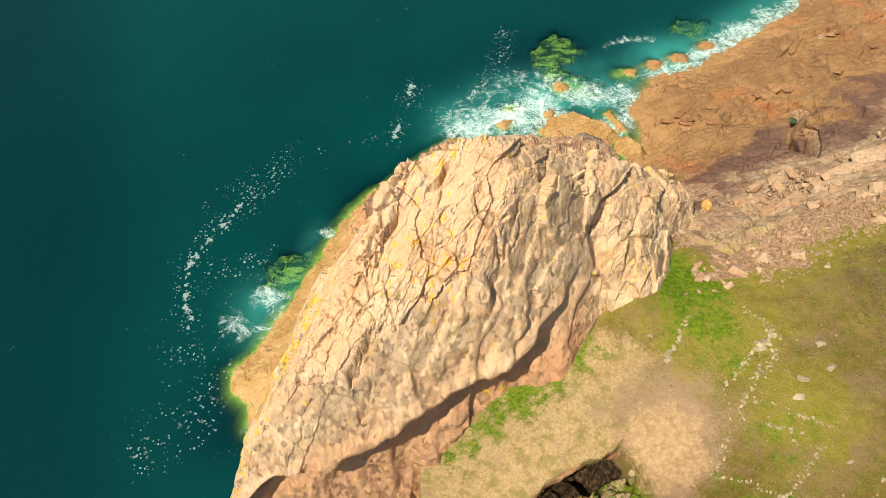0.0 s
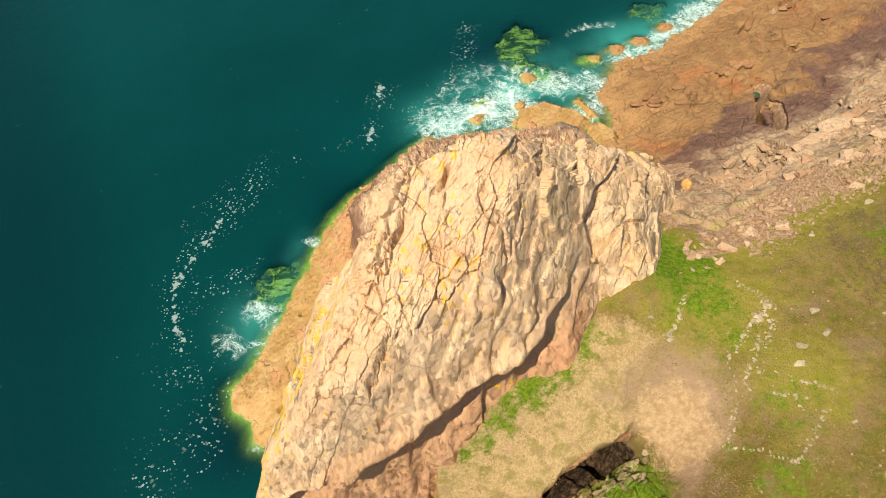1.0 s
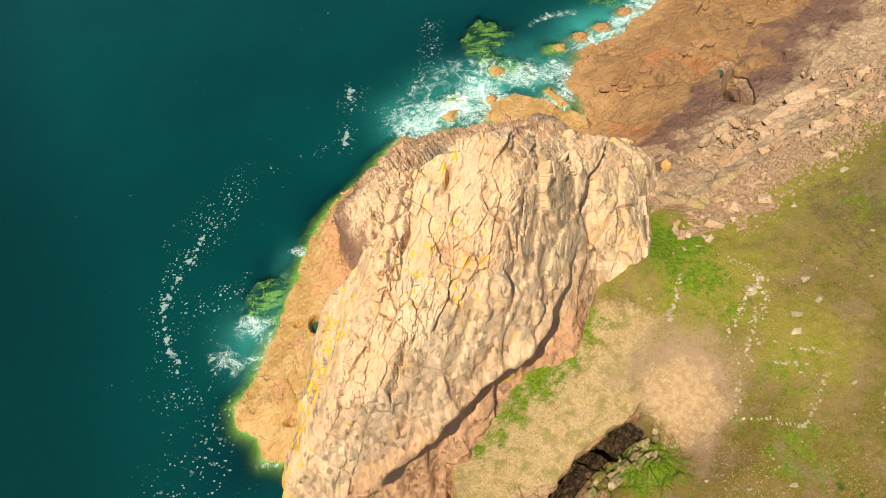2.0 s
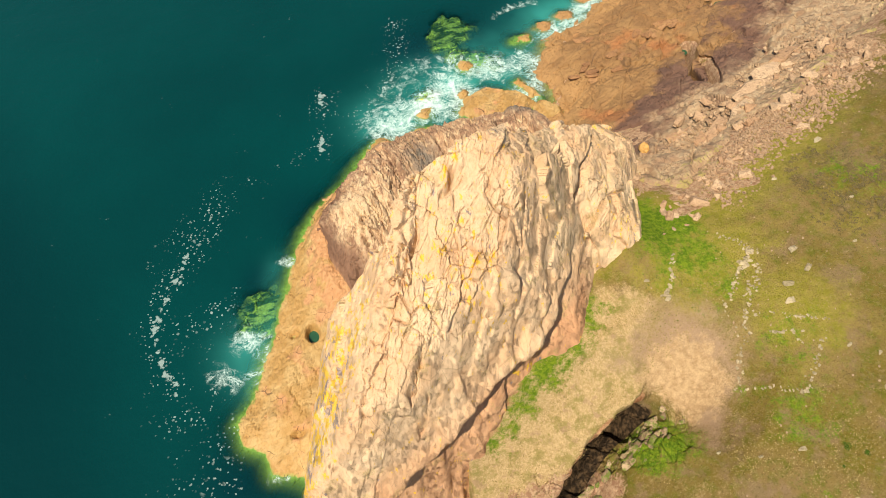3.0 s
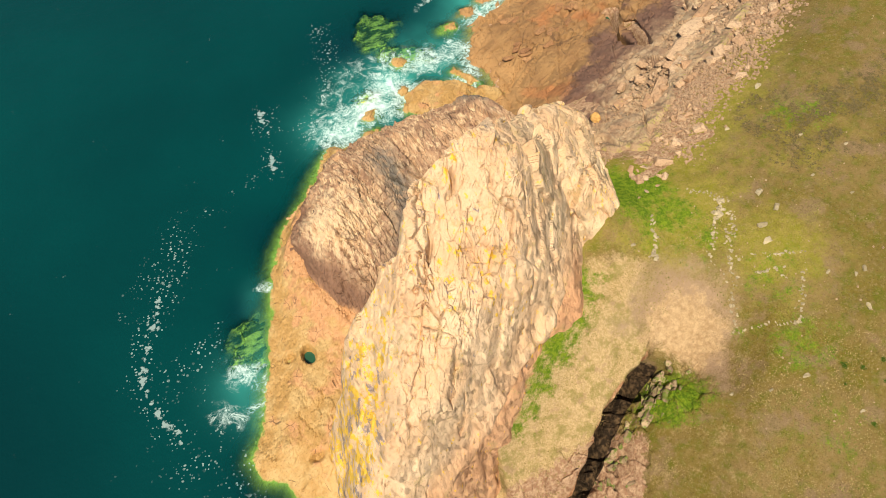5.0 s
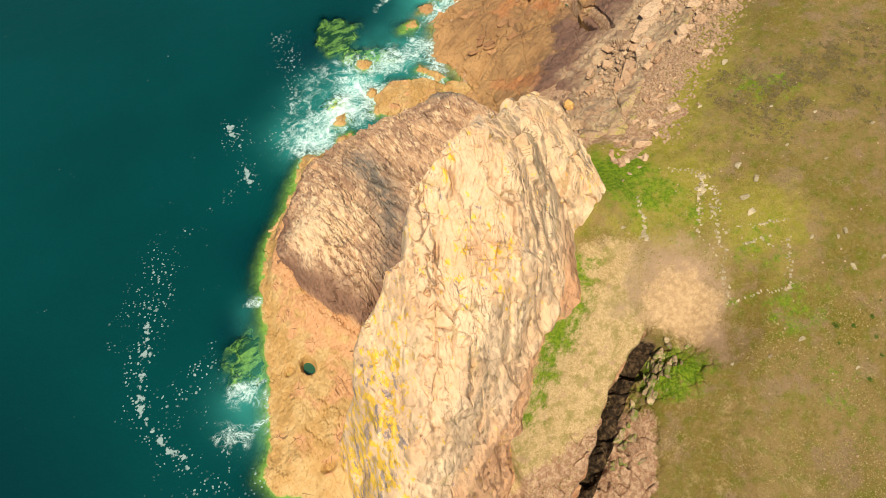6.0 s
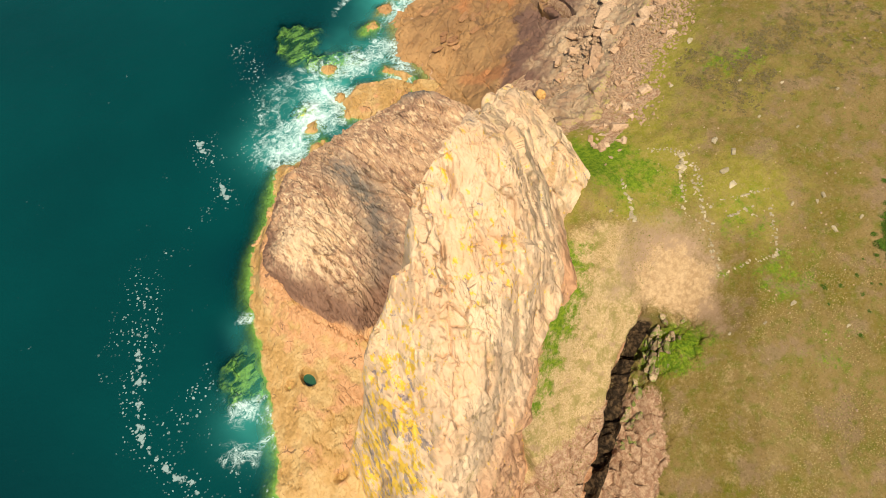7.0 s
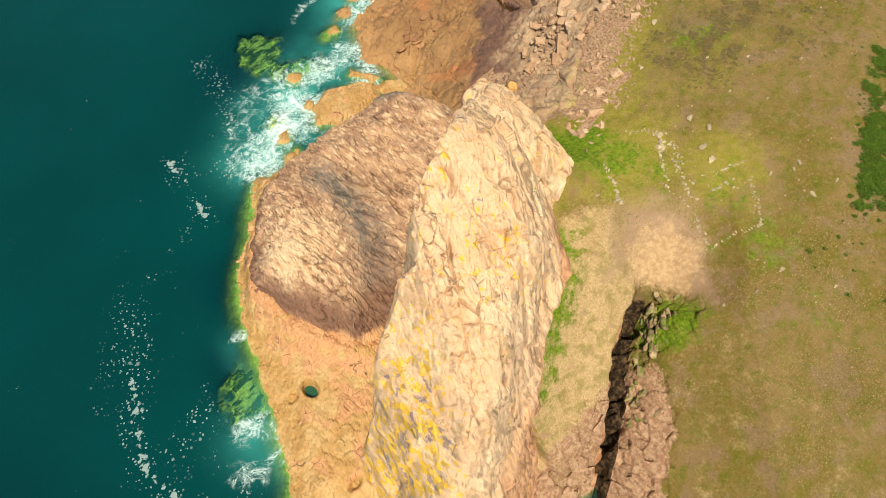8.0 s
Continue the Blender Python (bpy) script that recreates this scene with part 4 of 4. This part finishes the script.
# the last mask darkens the west for lens falloff, not for deeper water
sea = sheet("sea", np.stack([X, Y, 0.06 * fbm(X, Y, 9, 3, 55)], -1), np.ones((len(ys) - 1, len(xs) - 1), bool), SEA,
            {"depth": np.maximum(DEPTH, 0), "surf": surf, "raft_and_glint": raft_and_glint, "spray_and_glint": spray_and_glint, "milky": milky, "dark_bed": dark_bed, "edge_falloff": 0.7 * step(-36, -66, X + 0.35 * (Y - 60))}, True)
tagged(sea, "calm teal sea with white surf along the rocks", "sea", kind="structure")


# ---- loose stones ----
def boulder_mesh(name, seed, flat=0.7, material=None, smooth=False):
    """An angular block: the hull of a few points, with its edges knocked off."""
    rng = random.Random(seed)
    bm = bmesh.new()
    for _ in range(60 if smooth else 22):
        v = Vector((rng.uniform(-1, 1), rng.uniform(-1, 1), rng.uniform(-1, 1)))
        v = v / (v.length if smooth else max(abs(v.x), abs(v.y), abs(v.z))) * rng.uniform(0.75, 1.0)
        bm.verts.new((v.x * 0.5, v.y * 0.5 * rng.uniform(0.7, 1.0), v.z * 0.5 * flat))
    hull = bmesh.ops.convex_hull(bm, input=bm.verts)
    bmesh.ops.delete(bm, geom=[g for g in hull["geom_interior"] if isinstance(g, bmesh.types.BMVert)], context="VERTS")
    me = bpy.data.meshes.new(name)
    bm.to_mesh(me)
    bm.free()
    me.materials.append(material)
    return me


def stone_material(name, a, b, moss=0.0, moss_colour=(0.45, 0.36, 0.08)):
    k = Nodes(name)
    info = k.t.nodes.new("ShaderNodeObjectInfo")
    base = k.mix(info.outputs["Random"], a, b)
    base = k.mix(k.ramp(k.noise(2.2, 6, 0.7), 0.48, 0.7, 0, 0.7), base, tuple(c * 0.55 for c in a))
    base = k.mix(k.ramp(k.noise(1.3, 5, 0.7), 0.60 if moss < 0.8 else 0.46, 0.68 if moss < 0.8 else 0.56, 0, moss), base, moss_colour)
    return k.done(base, 0.9, rock_relief(k, 0.5))


BLOCK = stone_material("tan_block", (0.38, 0.23, 0.13), (0.54, 0.38, 0.24), 0.5)
GREY = stone_material("pale_grey_stone", (0.32, 0.26, 0.15), (0.49, 0.40, 0.255), 0.5)
rng = random.Random(4)


def height_at(x, y):
    return float(np.maximum(ground_height(np.array([x]), np.array([y])), -9)[0])


def place(name, me, x, y, size, sink, label, group, tilt=14, stretch=(1, 1, 1), spin=None, z=None):
    ob = new(name, me)
    h = height_at(x, y) if z is None else z
    ob.matrix_world = pose(x, y, h + size * stretch[2] * (0.35 - sink), rng.uniform(-tilt, tilt), rng.uniform(-tilt, tilt), rng.uniform(0, 360) if spin is None else spin) \
        @ Matrix.Diagonal((size * stretch[0], size * stretch[1], size * stretch[2], 1))
    return tagged(ob, label, "stone" if "boulder" not in name else "boulder", group)


blocks_of = [boulder_mesh("boulder", 10 + i, 0.55 + 0.06 * i, BLOCK) for i in range(7)]
made = 0
while made < 300:  # the rubble below the turf on the north side
    x, v = rng.uniform(42, 98), rng.triangular(50, 76, 58)
    y = v + 0.5 * (x - 60)
    if fbm(np.array([x]), np.array([y]), 7, 2, 301)[0] < -0.15:
        continue
    size = min(2.6, 0.45 + rng.expovariate(1.8))
    place("boulder", blocks_of[made % 7], x, y, size, 0.22, "angular tan granite block on the rubble slope", "rubble blocks", 25, (1.3, 0.9, 0.8))
    made += 1
RED = stone_material("red_slab_stone", (0.26, 0.13, 0.06), (0.40, 0.22, 0.10), 0.3)
red_of = [boulder_mesh("boulder", 120 + i, 0.5, RED) for i in range(4)]
for i in range(44):  # flat slabs along the joints of the red shore
    cx, cy, spread = ((58.6, 103, 3), (73.5, 107.4, 3.5), (78, 110.6, 4), (65, 104.6, 5), (92, 114, 5), (94, 130, 6), (86, 122, 7), (62, 114, 5))[i % 8]
    x, y = cx + rng.gauss(0, spread * 0.6), cy + rng.gauss(0, spread * 0.4)
    h = float(shore_height(np.array([x]), np.array([y]))[0])
    if h > 0.3:
        place("flat_rock", red_of[i % 4], x, y, rng.uniform(1.0, 3.0), 0.28, "flat red slab lying on the shore", "slabs on the shore", 9, (1.35, 0.8, 0.5), rng.uniform(-10, 50), h)
for x, y, size, spin in ((79, 77.5, 9, 28), (84.5, 80.5, 8, 22), (72.5, 71.5, 7, 35), (89, 84, 6.5, 30), (60.5, 71, 4.5, 20), (66, 68.5, 5, 40)):
    h = float(shore_height(np.array([x]), np.array([y]))[0])
    place("flat_rock", blocks_of[int(size) % 7], x, y, size, 0.30, "large smooth tan slab on the rubble slope", "rubble blocks", 8, (1.3, 0.55, 0.32), spin, h)
place("boulder", boulder_mesh("boulder", 77, 0.9, stone_material("orange_stone", (0.60, 0.33, 0.10), (0.62, 0.36, 0.12)), True), 53.2, 69.8, 2.6, 0.1,
      "rounded orange boulder among the rubble", "rubble blocks", 8)


def scatter(name, count, inside, size, seed, material, shape, label, category="stones"):
    """Many small things nobody could count, in one mesh."""
    r = random.Random(seed)
    verts, faces = [], []
    tries = 0
    pts = []
    while len(pts) < count and tries < count * 30:
        tries += 1
        p = inside(r)
        if p:
            pts.append(p)
    zs = np.maximum(ground_height(np.array([p[0] for p in pts]), np.array([p[1] for p in pts])), -9)
    for (x, y), z in zip(pts, zs):
        shape(r, verts, faces, x, y, float(z), r.uniform(*size))
    me = bpy.data.meshes.new(name)
    me.from_pydata(verts, [], faces)
    me.materials.append(material)
    return tagged(new(name, me), label, category, kind="stuff")


def pebble(r, verts, faces, x, y, z, size):
    n = len(verts)
    a, w = r.uniform(0, 6.28), r.uniform(0.6, 1.0)
    for k in range(5):
        t = a + k * 1.257 + r.uniform(-0.3, 0.3)
        verts.append((x + size * 0.5 * math.cos(t) * w, y + size * 0.5 * math.sin(t), z - 0.1))
    for k in range(5):
        t = a + k * 1.257 + r.uniform(-0.3, 0.3)
        verts.append((x + size * 0.33 * math.cos(t) * w, y + size * 0.33 * math.sin(t), z + size * r.uniform(0.25, 0.45)))
    for k in range(5):
        j = (k + 1) % 5
        faces.append((n + k, n + j, n + 5 + j, n + 5 + k))
    faces.append((n + 5, n + 6, n + 7, n + 8, n + 9))


def on_rubble(r):
    x, v = r.uniform(41, 100), r.triangular(48, 74, 54)
    if x < 54 and v < 63:
        return None
    return (x, v + 0.5 * (x - 60))


def on_plateau(r):
    x, y = r.uniform(36, 100), r.uniform(-12, 75)
    v = y - 0.5 * (x - 60)
    d = -0.478 * (x - 37) + 0.88 * (y - 26.5)
    return (x, y) if v < 55 and (x > 44 or d > 3 or y < 10) else None


PEBBLE = stone_material("small_stones", (0.38, 0.25, 0.15), (0.50, 0.37, 0.23), 0.3)
scatter("rubble", 4200, on_rubble, (0.2, 0.85), 9, PEBBLE, pebble, "small broken tan rock between the blocks")
scatter("field_stones", 260, on_plateau, (0.12, 0.45), 19, PEBBLE, pebble, "small pale stones strewn over the turf")

stone_of = [boulder_mesh("stone", 40 + i, 0.55, GREY) for i in range(6)]
for x, y, size, spin in ((58.6, 36.8, 1.7, 20), (58.9, 33.2, 1.5, 40), (55.2, 31.8, 1.8, -15), (54.3, 29.3, 1.9, 8), (63.6, 49.8, 1.1, 0), (73.7, 54.7, 1.7, 30),
                         (62.6, 19.0, 1.2, 60), (46.4, 10.7, 1.2, 0), (58.1, 21.1, 0.9, 30), (59.5, 14.3, 1.2, 70), (37.3, 13.7, 0.8, 0), (41.2, 11.4, 0.7, 0),
                         (66.9, 34.9, 0.8, 10), (75.0, 36.9, 0.9, 0), (61.1, 18.9, 0.9, 40), (64.0, 13.0, 1.0, 20), (58.0, 49.9, 0.7, 0), (60.5, 50.6, 0.7, 0),
                         (38.5, 36.0, 0.6, 0), (37.2, 38.6, 0.9, 0), (69.5, 29.5, 0.7, 0), (70.8, 42.0, 0.8, 0), (80, 30, 0.9, 0), (50.0, 3.5, 0.8, 0)):
    place("stone_slab", stone_of[rng.randrange(6)], x, y, size, 0.22, "pale flat stone lying on the turf", "stones on the turf", 8, (1.0, 0.62, 0.55), spin)


def stone_wall(line, gap, label, wide=0.5, size=(0.24, 0.64)):
    """The footing of a ruined wall: a broken row of stones."""
    base = new("ruined_wall")
    cx, cy = line[0]
    base.location = (cx, cy, height_at(cx, cy))
    tagged(base, label, "ruin", "ruined wall footings")
    for (x0, y0), (x1, y1) in zip(line[:-1], line[1:]):
        n = max(2, int(2.1 * math.hypot(x1 - x0, y1 - y0) / gap))
        for i in range(n):
            if rng.random() < 0.12:
                continue
            t = (i + rng.uniform(-0.3, 0.3)) / n
            x, y = x0 + (x1 - x0) * t + rng.gauss(0, wide * 0.5), y0 + (y1 - y0) * t + rng.gauss(0, wide * 0.5)
            sz = rng.uniform(*size)
            ob = new("stone", stone_of[rng.randrange(6)])
            ob.parent = base
            ob.matrix_basis = pose(x - cx, y - cy, height_at(x, y) - base.location.z - sz * 0.01, rng.uniform(-15, 15), rng.uniform(-15, 15), rng.uniform(0, 360)) @ Matrix.Diagonal((sz, sz * 0.8, sz, 1))


stone_wall([(48, 29.7), (57.6, 25.4)], 0.42, "low stone footing of a ruined shrine on the turf")
stone_wall([(57.6, 25.4), (50.2, 16.9)], 0.6, "low stone footing of a ruined shrine on the turf")
stone_wall([(50.2, 16.9), (43.7, 20.7)], 0.5, "low stone footing of a ruined shrine on the turf")
stone_wall([(43.7, 20.7), (48, 29.7)], 0.6, "low stone footing of a ruined shrine on the turf")
stone_wall([(49.6, 26.0), (53.3, 25.0), (52.3, 22.2)], 0.55, "inner stone footing of the ruined shrine", 0.35)
stone_wall([(49.8, 43.8), (52.9, 40.1), (53.9, 37.9)], 0.40, "tumbled field wall of pale stones in the grass", 0.6)
stone_wall([(53.4, 38.6), (51.4, 37.2), (50.4, 36.4)], 0.45, "tumbled field wall of pale stones in the grass", 0.5, (0.5, 1.2))
stone_wall([(50.4, 36.4), (47, 32.6), (45.1, 30.2)], 0.55, "tumbled field wall of pale stones in the grass")
stone_wall([(53.4, 36.4), (49.9, 32.4), (46.6, 28.5)], 0.36, "tumbled field wall of pale stones in the grass", 0.8)
stone_wall([(42.4, 41.4), (41.2, 38.6), (39.6, 36.4), (39.0, 35.2)], 0.5, "short row of pale stones by the rock", 0.4, (0.4, 1.1))


cleft_of = [boulder_mesh("boulder", 90 + i, 0.7, stone_material("cleft_block", (0.20, 0.135, 0.08), (0.42, 0.30, 0.18), 0.85, (0.12, 0.17, 0.02))) for i in range(1)]
cleft_of += [boulder_mesh("boulder", 95 + i, 0.6 + 0.1 * i, cleft_of[0].materials[0]) for i in range(4)]
for i in range(64):  # tumbled blocks down the south-east side of the cleft
    l, d = rng.uniform(3.2, 9.5) if i % 2 else rng.uniform(8, 24), -1.8 - abs(rng.gauss(0, 1.6))
    x, y = 37 - 0.88 * l - 0.478 * d, 26.5 - 0.478 * l + 0.88 * d
    place("cleft_block", cleft_of[i % 5], x, y, rng.uniform(0.6, 1.9), 0.42, "brown broken block on the side of the cleft", "blocks along the cleft", 30, (1.3, 0.8, 1.0), rng.uniform(10, 60))


# ---- pools ----
def pool(ring, z, label):
    """A still pool held in the rock: a sheet of water with an uneven edge."""
    n = 48
    cx, cy = sum(p[0] for p in ring) / len(ring), sum(p[1] for p in ring) / len(ring)
    rx, ry = max(abs(p[0] - cx) for p in ring), max(abs(p[1] - cy) for p in ring)
    bm = bmesh.new()
    edge = []
    for i in range(n):
        t = 2 * math.pi * i / n
        w = 1 + 0.25 * noise.noise(Vector((math.cos(t) * 1.5 + cx, math.sin(t) * 1.5, cy)))
        edge.append(bm.verts.new((cx + rx * w * math.cos(t), cy + ry * w * math.sin(t), z)))
    bm.faces.new(edge)
    me = bpy.data.meshes.new("rock_pool")
    bm.to_mesh(me)
    bm.free()
    me.materials.append(POOL)
    return tagged(new("rock_pool", me), label, "pool", "rock pools")


def pool_material():
    k = Nodes("pool_water")
    return k.done(k.mix(k.noise(0.8, 4), (0.012, 0.05, 0.028), (0.03, 0.10, 0.05)), 0.08, k.bump(k.noise(2, 3), 0.05, 0.3), 0.5)


POOL = pool_material()
pool([(-13.3, 54.2), (-11.1, 57.0)], 0.55, "small green pool in the ochre platform")
pool([(78.8, 93.5), (80.4, 99.0)], 3.2, "dark green pool in a cleft of the red rock")
# flat dark sheet added where the rock has a dark crevice
pool([(93.4, 113.5), (95.6, 114.9)], 5.7, "dark green sheet in a slot between the red rocks")
pool([(70.5, 106.2), (74.0, 107.8)], 4.2, "shallow pool between flat blocks")
# another added sheet, for a small dark slot
pool([(79.2, 101.4), (80.9, 103.2)], 4.3, "small dark sheet in a slot of the red rock")

# ---- plants ----
def leaf_material(name, a, b):
    k = Nodes(name)
    n = k.t.nodes.new("ShaderNodeNewGeometry")
    return k.done(k.mix(n.outputs["Random Per Island"], a, b), 0.8, None, 0.15)


GORSE = leaf_material("gorse_leaves", (0.026, 0.060, 0.005), (0.090, 0.150, 0.012))
HEATH = leaf_material("heather_sprigs", (0.11, 0.088, 0.032), (0.19, 0.142, 0.062))
STRAW = leaf_material("dry_grass", (0.22, 0.17, 0.05), (0.46, 0.34, 0.15))
GREEN = leaf_material("green_grass", (0.10, 0.12, 0.015), (0.24, 0.21, 0.05))


def sprigs(name, seed, count, flat, size, material):
    """A crown of small leaf clumps with gaps and an uneven outline."""
    r = random.Random(seed)
    verts, faces = [], []
    lobes = [(r.uniform(-0.5, 0.5), r.uniform(-0.5, 0.5), r.uniform(0.35, 0.7)) for _ in range(5)]
    for _ in range(count):
        lx, ly, lr = r.choice(lobes)
        t, h = r.uniform(0, 6.28), r.random()
        rad = lr * math.sqrt(1 - h * h) * r.uniform(0.75, 1.08)
        c = Vector((lx + rad * math.cos(t), ly + rad * math.sin(t), flat * lr * h * r.uniform(0.7, 1.15) + 0.05))
        m = Euler((r.uniform(-1.2, 1.2), r.uniform(-1.2, 1.2), r.uniform(0, 6.28))).to_matrix()
        n = len(verts)
        for q in ((-0.5, -0.3, 0), (0.5, -0.25, 0), (0.35, 0.35, 0.15), (-0.3, 0.4, -0.1)):
            verts.append(tuple(c + m @ (Vector(q) * size * r.uniform(0.6, 1.3))))
        faces.append((n, n + 1, n + 2, n + 3))
    me = bpy.data.meshes.new(name)
    me.from_pydata(verts, [], faces)
    me.materials.append(material)
    return me


gorse_of = [sprigs("gorse_bush", 60 + i, 420, 1.0, 0.16, GORSE) for i in range(3)]
made = 0
while made < 190:  # two thickets with a gap between them, thinning out to small bushes along their edge
    t = rng.random()
    off = rng.gauss(0, 1.9)
    x, y = 64 + 27 * t + rng.gauss(0, 1.2), 8.3 + 14 * t + off
    edge = max(0.0, off) / 3.0 + 0.55 * math.exp(-((t - 0.52) / 0.07) ** 2) + (0.25 if t > 0.55 else 0.0)
    if off > 5.2 or rng.random() < edge * 0.55:
        continue
    ob = new("gorse_bush", gorse_of[made % 3])
    k = max(0.22, rng.uniform(0.9, 1.8) * (1 - edge))
    ob.matrix_world = pose(x, y, height_at(x, y), 0, 0, rng.uniform(0, 360)) @ Matrix.Diagonal((k, k, k * rng.uniform(0.35, 0.55), 1))
    tagged(ob, "low dark green gorse bush on the turf" if k > 0.6 else "small green gorse bush on the turf", "bush", "gorse bushes")
    made += 1
for i in range(26):
    x, y = rng.uniform(48, 66), rng.uniform(-8, 10)
    ob = new("gorse_bush", gorse_of[i % 3])
    k = rng.uniform(0.25, 0.6)
    ob.matrix_world = pose(x, y, height_at(x, y), 0, 0, rng.uniform(0, 360)) @ Matrix.Diagonal((k, k, k * 0.7, 1))
    tagged(ob, "small green gorse bush on the turf", "bush", "gorse bushes")
plant = new("rock_plant", sprigs("rock_plant", 71, 90, 1.0, 0.3, GORSE))
plant.matrix_world = pose(-2.6, 54.6, 4.2) @ Matrix.Diagonal((0.6, 0.6, 0.6, 1))
tagged(plant, "small green plant growing from the rock", "plant")


def tuft(r, verts, faces, x, y, z, size):
    for _ in range(5):
        n = len(verts)
        t, lean = r.uniform(0, 6.28), r.uniform(0.3, 0.9)
        dx, dy = math.cos(t), math.sin(t)
        w = size * 0.22
        verts.extend([(x - dy * w, y + dx * w, z - 0.05), (x + dy * w, y - dx * w, z - 0.05), (x + dx * size * lean, y + dy * size * lean, z + size * r.uniform(0.4, 0.9))])
        faces.append((n, n + 1, n + 2))


def heather(r, verts, faces, x, y, z, size):
    for _ in range(14):
        n = len(verts)
        cx, cy, cz = x + r.gauss(0, size * 0.4), y + r.gauss(0, size * 0.4), z + r.uniform(0.05, size * 0.5)
        a = r.uniform(0, 6.28)
        for k in range(3):
            verts.append((cx + 0.28 * size * math.cos(a + 2.1 * k), cy + 0.28 * size * math.sin(a + 2.1 * k), cz + r.uniform(-0.1, 0.15) * size))
        faces.append((n, n + 1, n + 2))


def on_bank_side(r):
    x, y = r.uniform(4, 60), r.uniform(-14, 40)
    d = -0.478 * (x - 37) + 0.88 * (y - 26.5)
    if d > 1.2:
        return (x, y) if y < 36 and 0.54 * x - 0.84 * y > -13 and vnoise(np.array([x / 4]), np.array([y / 4]), 402)[0] > -0.4 else None
    far = vnoise(np.array([x / 6]), np.array([y / 6]), 403)[0]
    return (x, y) if d < -7 and y < 14 + 6 * far and x > 24 and far > -0.5 else None


def on_heath(r):
    cx, cy, rad = r.choice(((73, 44, 10), (88, 38, 12), (80, 42, 9)))
    t, q = r.uniform(0, 6.28), rad * math.sqrt(r.random())
    x, y = cx + q * math.cos(t), cy + q * math.sin(t)
    return (x, y) if vnoise(np.array([x / 2.2]), np.array([y / 2.2]), 401)[0] > r.uniform(-0.5, 0.9) else None


scatter("dry_grass", 11000, on_bank_side, (0.10, 0.28), 29, STRAW, tuft, "tufts of dry straw-coloured grass", "grass")
scatter("turf_tufts", 9000, on_plateau, (0.12, 0.30), 39, GREEN, tuft, "short green and brown grass tufts", "grass")
scatter("heather", 1300, on_heath, (0.15, 0.5), 49, HEATH, heather, "low dark heather clumps on the turf", "heather")
